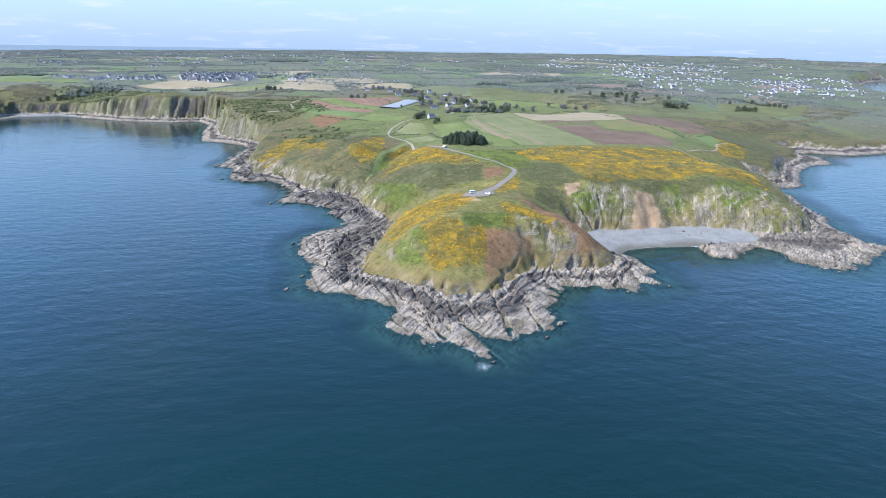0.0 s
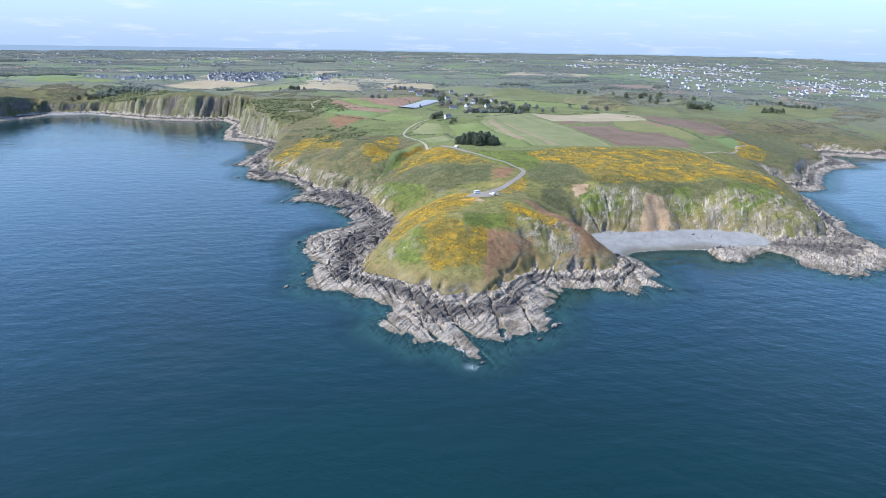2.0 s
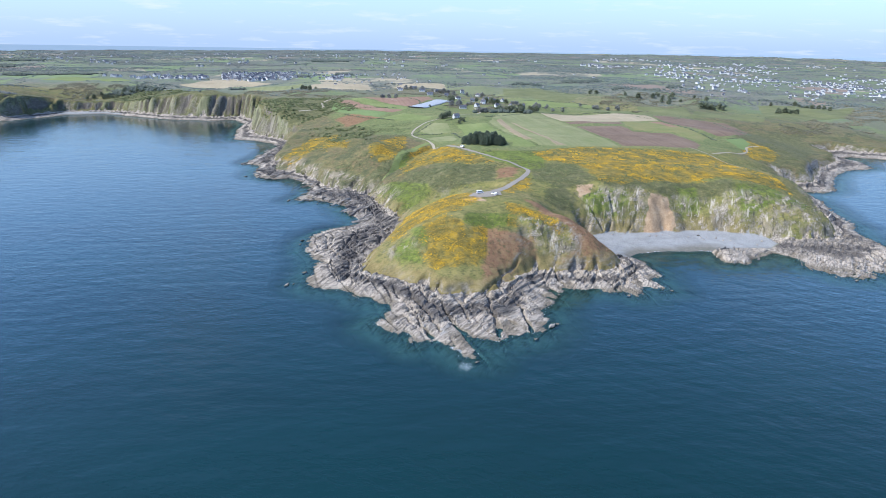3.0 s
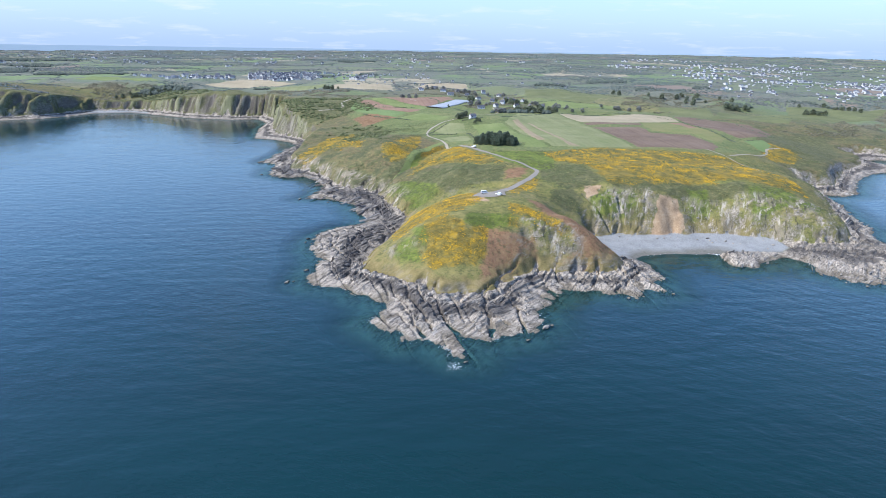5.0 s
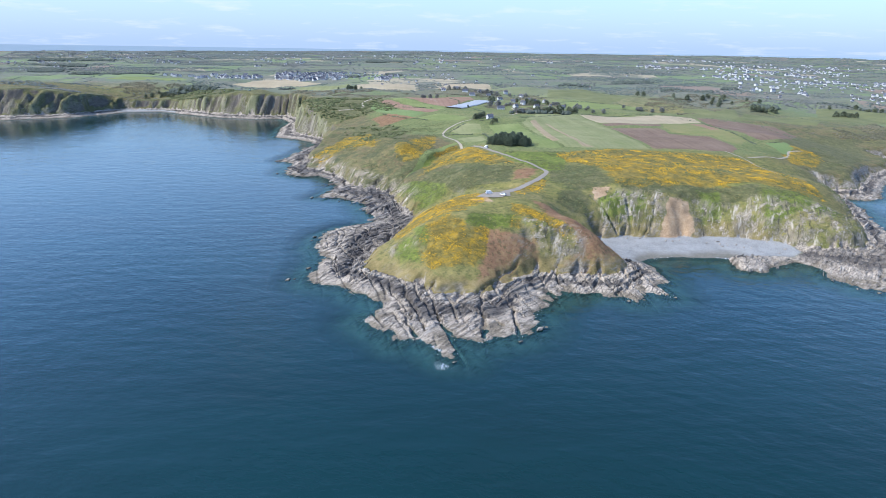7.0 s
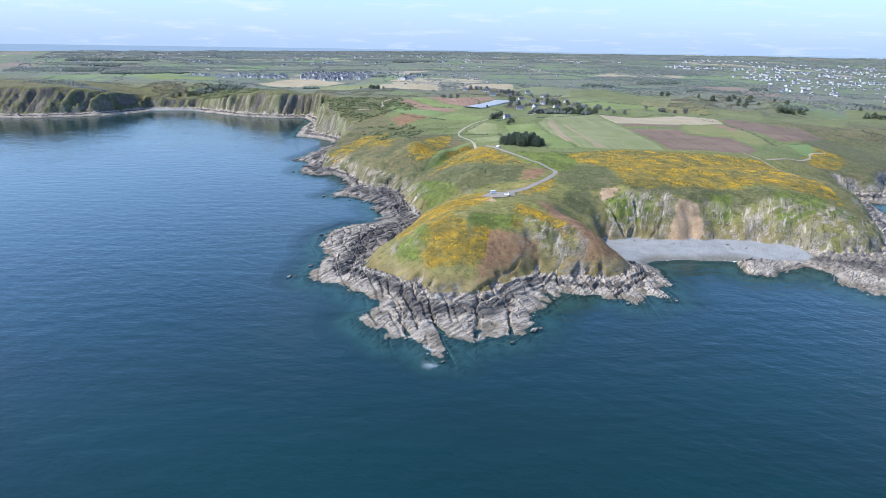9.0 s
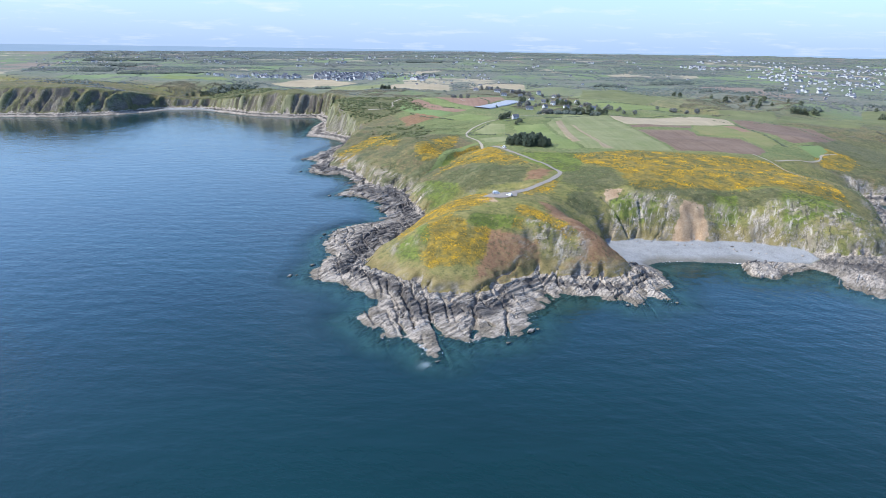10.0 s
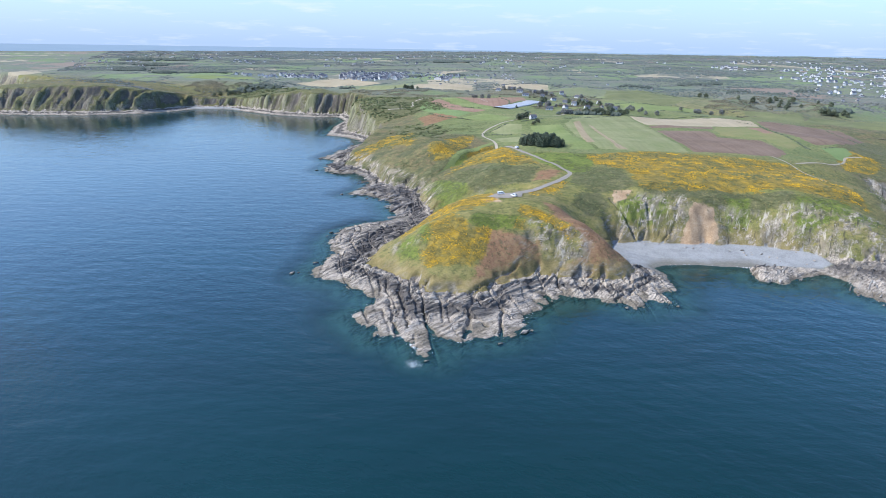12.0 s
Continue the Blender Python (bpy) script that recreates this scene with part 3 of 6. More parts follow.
def inside_by(poly, x, y):
    """Signed distance to a closed outline, positive inside."""
    best, sign = np.full(x.shape, 1e18), np.zeros(x.shape, bool)
    pts = list(poly)
    for (ax, ay), (bx, by) in zip(pts, pts[1:] + pts[:1]):
        ex, ey = bx - ax, by - ay
        f = np.clip(((x - ax) * ex + (y - ay) * ey) / max(ex * ex + ey * ey, 1e-9), 0, 1)
        best = np.minimum(best, (x - ax - f * ex) ** 2 + (y - ay - f * ey) ** 2)
        if ay != by:
            sign ^= ((ay > y) != (by > y)) & (x < ax + (y - ay) * ex / ey)
    return np.where(sign, 1, -1) * np.sqrt(best)


def near_line(line, x, y):
    """Distance to an open line."""
    best = np.full(x.shape, 1e18)
    for (ax, ay), (bx, by) in zip(line, line[1:]):
        ex, ey = bx - ax, by - ay
        f = np.clip(((x - ax) * ex + (y - ay) * ey) / max(ex * ex + ey * ey, 1e-9), 0, 1)
        best = np.minimum(best, (x - ax - f * ex) ** 2 + (y - ay - f * ey) ** 2)
    return np.sqrt(best)


SHORE = SHORE_WEST + SHORE_BAY + SHORE_COVE + SHORE_TIP + SHORE_EAST + SHORE_POINT + SHORE_FAR
FOOT = FOOT_WEST + FOOT_COVE + FOOT_TIP + FOOT_FAR
SPOTS = np.array(SPOTS_HEAD + SPOTS_WEST + SPOTS_EAST + SPOTS_FAR, float)


def spot_weights():
    p, z = SPOTS[:, :2], SPOTS[:, 2]
    k = -np.linalg.norm(p[:, None] - p[None], axis=2) + 0 * np.eye(len(p))
    k -= 2.0 * np.eye(len(p))
    q = np.c_[np.ones(len(p)), p / 1000]
    a = np.block([[k, q], [q.T, np.zeros((3, 3))]])
    return np.linalg.solve(a, np.r_[z, 0, 0, 0])


WEIGHTS = spot_weights()
BEACH = [(86, 430), (88, 404), (104, 386), (118, 388), (126, 402), (150, 408), (168, 411), (186, 416), (206, 420), (214, 428),
         (205, 446), (180, 450), (150, 444), (120, 440)]
BAY_BEACH = [(-712, 1096), (-690, 1096), (-650, 1114), (-612, 1104), (-614, 1124), (-650, 1140), (-708, 1118)]
# Clefts in the cliffs behind the beach: two ends and depth.
CLEFTS = [((104.5, 431), (92, 440.5), 5.5), ((92, 440.5), (85, 447), 3.5), ((113, 434), (108, 448), 2.2), ((124, 436), (127, 452), 1.3),
          ((158, 443), (160, 462), 1.2), ((171, 446), (168, 462), 1.5), ((190, 444), (187, 468), 1.2), ((205, 440), (203, 462), 1.4),
          ((-90, 546), (-86, 556), 3.0)]
VALLEYS = [([(-40, 455), (-30, 466), (-12, 462), (10, 452), (26, 447)], 5, 12), ([(-72, 528), (-58, 545), (-50, 575), (-42, 605), (-30, 630)], 4, 9)]


# Open joints across the shelf: two ends.
CRACKS = [((7, 290), (19, 267)), ((27, 311), (34, 268)), ((42, 304), (49, 272)), ((-21, 318), (-1, 278)), ((-64, 356), (-60, 425)), ((82, 340), (102, 384)),
          ((62, 352), (69, 334)), ((-10, 305), (8, 268)), ((-50, 326), (-38, 350)), ((94, 332), (112, 366)), ((-76, 380), (-50, 392)), ((12, 300), (40, 282)), ((-14, 300), (4, 262))]


def upper(x, y):
    z = WEIGHTS[-3] + (WEIGHTS[-2] * x + WEIGHTS[-1] * y) / 1000
    for (px, py, _), w in zip(SPOTS, WEIGHTS):
        z = z - w * np.sqrt((x - px) ** 2 + (y - py) ** 2 + 9.0)
    return z


def blocks(u, w, seed, sharp):
    """Plateaus of chance height, parted by short steep steps; from -1 to 1."""
    iu, iw = np.floor(u), np.floor(w)
    fu, fw = step(0.5 - sharp, 0.5 + sharp, u - iu), step(0.5 - sharp, 0.5 + sharp, w - iw)
    a, b = rnd(iu, iw, seed), rnd(iu + 1, iw, seed)
    c, d = rnd(iu, iw + 1, seed), rnd(iu + 1, iw + 1, seed)
    return 2 * ((a + (b - a) * fu) * (1 - fw) + (c + (d - c) * fu) * fw) - 1


def joints(x, y):
    """Nearness to the long open joints that run across and along the beds, 0 to 1."""
    u = 0.866 * x - 0.5 * y + 3.0 * fbm(x / 30, y / 30, 2, 5)
    w = 0.91 * x + 0.42 * y + 3.0 * fbm(x / 26, y / 26, 2, 8)
    across = step(0.13, 0.02, np.abs(vnoise(w / 6.0, u / 55, 21)))
    along = step(0.12, 0.02, np.abs(vnoise(u / 4.6, w / 48, 22)))
    return across, along


def strata(x, y):
    """Tilted beds of the bedrock, cut by joints into long blocks; metres of relief."""
    u = 0.866 * x - 0.5 * y + 3.0 * fbm(x / 30, y / 30, 2, 5)
    w = 0.91 * x + 0.42 * y + 3.0 * fbm(x / 26, y / 26, 2, 8)
    bed = u / 5.6 + 0.8 * vnoise(u / 9, w / 22, 11)
    bed = bed - np.floor(bed)
    bed = np.minimum(bed / 0.86, (1 - bed) / 0.14)
    leaf = u / 2.3 + 0.5 * vnoise(u / 4, w / 12, 19)
    leaf = leaf - np.floor(leaf)
    gap = np.abs(w / 9.5 - np.floor(w / 9.5) - 0.5) * 9.5
    open_ = rnd(np.floor(w / 9.5), np.floor(u / 15), 14) > 0.45
    across, along = joints(x, y)
    return (0.9 * blocks(u / 12, w / 15, 15, 0.06) + 0.5 * blocks(u / 4.8 + 0.3 * vnoise(u / 5, w / 5, 17), w / 7.5, 16, 0.12)
            + 1.3 * (bed - 0.5) + 0.55 * (leaf - 0.5) - 1.5 * across - 1.1 * along + 0.15 * fbm(x / 3.2, y / 3.2, 2, 18) - 1.4 * open_ * step(1.0, 0.3, gap))


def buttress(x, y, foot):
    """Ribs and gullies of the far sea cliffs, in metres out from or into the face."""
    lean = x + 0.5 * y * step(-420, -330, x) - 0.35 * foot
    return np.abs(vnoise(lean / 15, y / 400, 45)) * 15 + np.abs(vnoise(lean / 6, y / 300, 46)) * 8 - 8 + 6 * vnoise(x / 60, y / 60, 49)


def relief(x, y):
    """Height of the ground and what lies bare, for arrays of places: z, shore, foot, rock, shingle."""
    x, y = np.asarray(x, float), np.asarray(y, float)
    near = step(1500, 500, np.hypot(x - 40, y - 380))
    shore, foot = inside_by(SHORE, x, y), inside_by(FOOT, x, y)
    shore = shore + (1 - 0.3 * near) * (1.8 * vnoise(x / 9, y / 9, 31) + 1.0 * vnoise(x / 4, y / 4, 32))
    foot = foot + (2.2 - 0.9 * near) * vnoise(x / 8, y / 8, 33) + (1.2 - 0.5 * near) * vnoise(x / 3.3, y / 3.3, 34)
    # rock runs up into the turf along the beds, and the sea into the open joints
    bu, bw = 0.866 * x - 0.5 * y, 0.91 * x + 0.42 * y
    notch = near * 5.0 * step(0.34, 0.0, np.abs(vnoise(bu / 6.5, bw / 30, 36)))
    shore = shore - near * 1.0 * joints(x, y)[0] * step(9, 0, shore)
    beach = np.maximum(step(-3, 3, inside_by(BEACH, x, y)), step(-4, 4, inside_by(BAY_BEACH, x, y)))
    # ribs and gullies of the faces
    u, v = x * 0.92 - y * 0.39, x * 0.39 + y * 0.92
    far = step(420, 760, np.hypot(x - 40, y - 380))
    rib = (np.abs(vnoise(u / 13, v / 60, 41)) * 9 + np.abs(vnoise(u / 5, v / 30, 42)) * 4 - 4.5) * 0.14 * (1 - far)
    rib = rib + far * buttress(x, y, foot)
    steep = 1.25 + 0.35 * far + 0.25 * vnoise(x / 30, y / 30, 43) + 0.2 * step(262, 285, x) * step(1000, 900, y) * step(560, 590, y)
    face = 4.5 + steep * np.maximum(foot + np.minimum(rib, foot * 0.9) * step(0, 6, foot), 0)
    top = upper(x, y)
    soft = 2.0
    land = -soft * np.logaddexp(-face / soft, -np.maximum(top, 3) / soft)
    cut = np.zeros(x.shape)
    for a, b, deep in CLEFTS:
        cut = np.maximum(cut, deep * step(1.5, 0.2, near_line([a, b], x + 0.8 * vnoise(x / 5, y / 5, 44), y)))
    for line, deep, wide in VALLEYS:
        cut = np.maximum(cut, deep * step(wide, 0, near_line(line, x, y)))
    land = land - cut * step(0, 5, foot) + (0.45 * (0.35 + 0.65 * step(560, 480, y)) * fbm(x / 14, y / 14, 4, 51) + 1.6 * fbm(x / 70, y / 70, 2, 52)) * step(0, 20, foot)
    crag = cover(OUTCROP_PATCHES[:4], x, y) * step(1, 5, foot)
    land = land + crag * 1.6 * np.maximum(0, fbm(x / 5, y / 5, 3, 56) - 0.12)
    land = land + 3.0 * far * fbm(x / 260, y / 260, 3, 55) * step(30, 200, foot)
    land = land + 4.5 * far * fbm(x / 95, y / 95, 3, 57) * step(4, 50, foot) * step(1500, 1250, y)
    # the bare foreshore between the turf and the sea
    across = np.clip(shore / np.maximum(shore - np.minimum(foot, 0), 0.5), 0, 1)
    slab = strata(x, y)
    shelf = 5.2 * across ** 0.75 + slab * (0.35 + 0.8 * across) * np.minimum(1, 0.5 + shore / 14).clip(0.3, 1)
    sand = 0.2 + 4.2 * across + 0.12 * fbm(x / 2, y / 2, 2, 61)
    for a, b in CRACKS:
        shelf = shelf - 1.7 * step(1.3, 0.3, near_line([a, b], x + 1.2 * vnoise(x / 6, y / 6, 47), y + 1.2 * vnoise(x / 6, y / 6, 48))) * step(0, 3, shore)
    shelf = shelf + 3.6 * np.exp(-(((x - 172) * 0.9 + (y - 404) * 0.45) / 9) ** 2 - (((y - 404) * 0.9 - (x - 172) * 0.45) / 15) ** 2)
    shelf = shelf * (1 - beach) + sand * beach
    floor_ = np.maximum(-9, 0.1 + shore * 0.24) + slab * 0.45 * np.exp(shore / 5) * (1 - beach)
    z = np.where(shore > 0, shelf, floor_)
    blend = step(-1.5, 2.5, foot - notch)
    z = z * (1 - blend) + land * blend
    rock = (1 - blend) * (1 - beach)
    return z, shore, foot, rock, beach * (1 - blend) * step(6, 4.4, z)


def ground_at(x, y):
    return relief(np.atleast_1d(x), np.atleast_1d(y))[0]

# ---------------------------------------------------------------- what grows where (outlines on the plan)
GORSE_PATCHES_FIRST = [
    [(-33, 382), (-29, 402), (-20, 425), (-14, 440), (2, 432), (17, 408), (21, 392), (12, 380), (2, 369), (-12, 369), (-26, 358)],
    [(-11, 368), (8, 360), (14, 350), (25, 355), (26, 339), (22, 328), (9, 323), (1, 321), (-6, 333), (-6, 346)],
    [(36, 387), (48, 383), (62, 375), (71, 368), (67, 364), (50, 370), (37, 376)],
    [(37, 365), (43, 368), (43, 361), (37, 360)]]
GORSE_PATCHES_SECOND = [
    [(73, 572), (122, 598), (171, 604), (217, 600), (248, 550), (250, 503), (221, 490), (191, 492), (149, 478), (116, 462), (101, 466), (96, 496), (80, 515)],
    [(-49, 630), (-32, 638), (0, 562), (29, 509), (12, 506), (-18, 532), (-32, 533), (-45, 530)],
    [(-85, 604), (-66, 700), (-56, 640), (-58, 584), (-71, 575), (-82, 590)],
    [(-184, 652), (-174, 733), (-146, 736), (-109, 619), (-148, 650), (-164, 624)],
    [(47, 468), (55, 466), (53, 446), (38, 415), (34, 438), (44, 452)]]
GORSE_PATCHES_THIRD = [
    [(270, 640), (300, 660), (312, 700), (292, 716), (274, 690)],
    [(60, 560), (86, 574), (96, 548), (82, 520), (70, 520)]]
GORSE_PATCHES = GORSE_PATCHES_FIRST + GORSE_PATCHES_SECOND + GORSE_PATCHES_THIRD
BRACKEN_PATCHES = [
    [(22, 354), (36, 357), (52, 360), (55, 352), (44, 342), (36, 326), (26, 314), (24, 330), (26, 341)],
    [(46, 400), (57, 379), (74, 368), (76, 359), (64, 351), (84, 352), (97, 363), (101, 380), (87, 391), (66, 401)],
    [(32, 492), (48, 497), (43, 467), (31, 466)],
    [(-170, 827), (-135, 864), (-108, 802), (-141, 767)]]
GREEN_PATCHES_FIRST = [
    [(-22, 356), (-12, 345), (-7, 329), (-16, 333), (-24, 340)],
    [(14, 366), (28, 370), (38, 372), (45, 366), (36, 359), (22, 352), (13, 355)],
    [(88, 446), (104, 456), (124, 455), (112, 436), (97, 428)],
    [(155, 472), (172, 478), (170, 450), (158, 448)],
    [(-64, 520), (-44, 512), (-22, 486), (-16, 470), (-37, 462), (-54, 484)],
    [(14, 548), (73, 566), (66, 498), (49, 492), (29, 514)],
    [(198, 478), (236, 496), (230, 466), (208, 450), (196, 447)]]
GREEN_PATCHES_SECOND = [
    [(-60, 548), (-50, 545), (-42, 590), (-40, 625), (-50, 625), (-54, 585)],
    [(228, 452), (244, 462), (252, 480), (232, 476)],
    [(-17, 362), (-11, 359), (-5, 346), (-6, 339), (-12, 344)]]
GREEN_PATCHES = GREEN_PATCHES_FIRST + GREEN_PATCHES_SECOND
SCRUB_PATCHES_FIRST = [
    [(-44, 530), (-6, 512), (30, 497), (30, 462), (-10, 468), (-31, 492)],
    [(55, 513), (88, 504), (101, 466), (74, 450), (57, 466)],
    [(62, 425), (74, 424), (84, 440), (78, 452), (66, 444)],
    [(-75, 535), (-60, 560), (-56, 590), (-66, 580), (-80, 545)],
    [(-230, 830), (-190, 860), (-150, 900), (-200, 980), (-330, 1050), (-320, 960)],
    [(100, 466), (150, 478), (200, 488), (196, 470), (150, 462), (112, 455)],
    [(-640, 1160), (-560, 1120), (-480, 1150), (-560, 1240), (-690, 1230)]]
SCRUB_PATCHES_SECOND = [
    [(290, 640), (340, 690), (400, 800), (420, 900), (330, 860), (280, 720)],
    [(-150, 700), (-110, 650), (-90, 640), (-100, 720), (-140, 780), (-190, 790)],
    [(-1060, 900), (-900, 890), (-760, 960), (-700, 1060), (-690, 1140), (-600, 1120), (-500, 1075), (-400, 1085), (-330, 940), (-290, 870), (-240, 830),
     (-230, 880), (-320, 1060), (-420, 1130), (-640, 1190), (-800, 1060), (-1060, 1010)]]
SCRUB_PATCHES = SCRUB_PATCHES_FIRST + SCRUB_PATCHES_SECOND
OUTCROP_PATCHES = [
    [(44, 370), (63, 371), (80, 373), (77, 358), (66, 355), (55, 356), (45, 362)], [(92, 428), (130, 440), (135, 462), (110, 458), (88, 452)],
    [(150, 440), (250, 428), (272, 500), (240, 480), (200, 470), (150, 462)], [(-30, 350), (-16, 350), (-12, 344), (-24, 340)],
    [(-120, 548), (-92, 536), (-50, 480), (-40, 490), (-74, 545), (-120, 580)], [(270, 480), (300, 560), (310, 640), (285, 640), (262, 520)],
    [(-220, 660), (-160, 600), (-130, 570), (-130, 600), (-180, 660)]]
LICHEN_PATCHES = [[(-45, 345), (-60, 372), (-62, 410), (-55, 440), (-36, 446), (-36, 400), (-41, 340)], [(-62, 448), (-80, 490), (-96, 512), (-120, 530), (-100, 545), (-74, 530), (-50, 480), (-38, 445)],
                   [(-200, 640), (-150, 605), (-125, 560), (-115, 540), (-128, 548), (-180, 606)],
                   [(200, 440), (212, 410), (236, 402), (262, 416), (284, 440), (276, 475), (258, 440), (228, 432)]]
BAY_FOOT = [(-1100, 880), (-900, 880), (-700, 1000), (-640, 1100), (-520, 1050), (-400, 1050), (-330, 900), (-240, 800), (-240, 900), (-380, 1120), (-640, 1170), (-760, 1060), (-1100, 980)]
EARTH_PATCHES = [[(136, 456), (149, 460), (152, 444), (146, 436), (129, 434), (132, 444)], [(85, 458), (97, 459), (95, 450), (87, 446)],
                 [(10, 396), (20, 398), (24, 388), (14, 386)]]


SWARD = [(-120, 700), (-62, 690), (-20, 620), (10, 552), (66, 560), (150, 612), (222, 618), (275, 668), (300, 720), (345, 860), (330, 930), (240, 990), (100, 1080), (-60, 1100), (-200, 1010), (-200, 900)]


def cover(patches, x, y, soft=4.0):
    a = np.zeros(x.shape)
    for patch in patches:
        px, py = [q[0] for q in patch], [q[1] for q in patch]
        near = (x > min(px) - 12) & (x < max(px) + 12) & (y > min(py) - 12) & (y < max(py) + 12)
        if near.any():
            a[near] = np.maximum(a[near], step(-soft, soft, inside_by(patch, x[near], y[near])))
    return a


# ---------------------------------------------------------------- ground and sea
def spread(start, stop, first, growth):
    out, at, gap = [], start, first
    way = 1 if stop > start else -1
    while (stop - at) * way > 0:
        out.append(at)
        at, gap = at + way * gap, gap * growth
    return out + [stop]


def lines(inner, outer, fine, mid, grow_low, grow_high, low, high):
    """Grid lines along one axis: fine in the middle, coarser and coarser towards the ends."""
    a = np.arange(inner[0], inner[1], fine)
    b = np.arange(outer[0], inner[0], mid)
    c = np.arange(inner[1], outer[1], mid)
    return np.unique(np.round(np.r_[spread(outer[0], low, mid, grow_low), b, a, c, spread(outer[1], high, mid, grow_high)], 3))


GX = lines((-92, 126), (-240, 310), 0.75, 1.75, 1.2, 1.02, -240, 4600)
GX = np.unique(np.r_[GX, np.arange(-500, -240, 2.8), np.arange(-1060, -500, 3.4), spread(-1060, -5600, 4, 1.04)])
GY = lines((244, 460), (236, 640), 0.75, 1.75, 1.2, 1.0095, -2600, 640)
GY = np.unique(np.r_[GY, np.arange(640, 880, 2.4), np.arange(880, 1180, 3.2), spread(1180, 5000, 4, 1.018)])
XX, YY = np.meshgrid(GX, GY)
FLATX, FLATY = XX.ravel(), YY.ravel()
GZ, SHORE_D, FOOT_D, BARE, STONY = relief(FLATX, FLATY)


def sheet(name, z, keep, material, attributes, crisp=None):
    """One sheet over the grid, with the quads for which keep is true."""
    w, h = len(GX), len(GY)
    idx = np.arange(w * h).reshape(h, w)
    quads = np.stack([idx[:-1, :-1], idx[:-1, 1:], idx[1:, 1:], idx[1:, :-1]], -1).reshape(-1, 4)[keep]
    quads_all = quads
    used = np.zeros(w * h, bool)
    used[quads.ravel()] = True
    remap = np.cumsum(used) - 1
    quads = remap[quads]
    me = bpy.data.meshes.new(name)
    n, f = int(used.sum()), len(quads)
    me.vertices.add(n), me.loops.add(4 * f), me.polygons.add(f)
    me.vertices.foreach_set("co", np.stack([FLATX, FLATY, z], -1)[used].astype(np.float32).ravel())
    me.loops.foreach_set("vertex_index", quads.astype(np.int32).ravel())
    me.polygons.foreach_set("loop_start", np.arange(0, 4 * f, 4, dtype=np.int32))
    if crisp is not None:
        me.polygons.foreach_set("use_smooth", ~(crisp[quads_all].mean(1) > 0.5))
    me.update(calc_edges=True)
    for key, value in attributes.items():
        me.attributes.new(key, "FLOAT", "POINT").data.foreach_set("value", value[used].astype(np.float32))
    me.materials.append(material)
    return new(name, me)


gorse_on = cover(GORSE_PATCHES, FLATX, FLATY)
ground = sheet("ground", GZ, np.ones((len(GX) - 1) * (len(GY) - 1), bool), GROUND, {
    "heath": np.maximum(step(470, 520, FLATY) * step(20, -30, FLATX), step(220, 290, FLATX)) * step(1300, 1100, FLATY), "rock": BARE, "shingle": STONY, "gorse": gorse_on, "bracken": cover(BRACKEN_PATCHES, FLATX, FLATY, 5), "zone": np.clip(SHORE_D / np.maximum(SHORE_D - np.minimum(FOOT_D, 0), 0.5), 0, 1),
    "green": cover(GREEN_PATCHES, FLATX, FLATY), "scrub": cover(SCRUB_PATCHES, FLATX, FLATY),
    "lichen": np.maximum(cover(LICHEN_PATCHES, FLATX, FLATY, 4), 0.45 * cover([BAY_FOOT], FLATX, FLATY, 20), 0.6 * step(600, 640, FLATY) * step(280, 300, FLATX)) * BARE, "outcrop": cover(OUTCROP_PATCHES, FLATX, FLATY, 4),
    "sward": cover([SWARD], FLATX, FLATY, 9),
    "hem": step(16, 1, FOOT_D) * step(560, 480, FLATY) * step(230, 180, FLATX),
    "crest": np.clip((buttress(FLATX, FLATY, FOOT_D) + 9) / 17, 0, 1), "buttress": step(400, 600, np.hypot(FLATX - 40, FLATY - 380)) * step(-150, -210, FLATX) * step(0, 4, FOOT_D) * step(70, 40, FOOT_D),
    "bluff": step(255, 275, FLATX) * step(540, 580, FLATY) * step(0, 2, FOOT_D) * step(20, 12, FOOT_D), "earth": cover(EARTH_PATCHES, FLATX, FLATY, 3.0),
    "far": step(900, 1250, np.hypot(FLATX, FLATY - 60) + 60 * vnoise(FLATX / 90, FLATY / 90, 71)) * np.where(FLATY > 1300, step(0, 10, FOOT_D), step(5, 60, FOOT_D)) * (1 - step(-600, -680, FLATX) * step(1330, 1180, FLATY))},
    BARE)
tagged(ground, "rocky headland with turf, gorse, cliffs and farmland behind", "ground", kind="structure")
GX, GY = np.unique(np.r_[GX[::3], GX[-1]]), np.unique(np.r_[GY[::3], GY[-1]])
XX, YY = np.meshgrid(GX, GY)
FLATX, FLATY = XX.ravel(), YY.ravel()
SEABED = relief(FLATX, FLATY)[0]
low = (SEABED < 1.6).reshape(len(GY), len(GX))
wet_quads = (low[:-1, :-1] | low[:-1, 1:] | low[1:, 1:] | low[1:, :-1]).ravel()
water = sheet("water", np.zeros(SEABED.shape), wet_quads, SEA, {"depth": np.clip(-SEABED, 0, 12)})
tagged(water, "calm blue-green sea with small ripples round the headland", "sea", kind="structure")


def part(name, bm, material, parent=None, label=""):
    """Links a bmesh as one mesh object, under a thing or a part."""
    me = bpy.data.meshes.new(name)
    bm.to_mesh(me)
    bm.free()
    me.materials.append(material)
    ob = new(name, me)
    if parent:
        ob.parent = parent
    return tagged(ob, label)


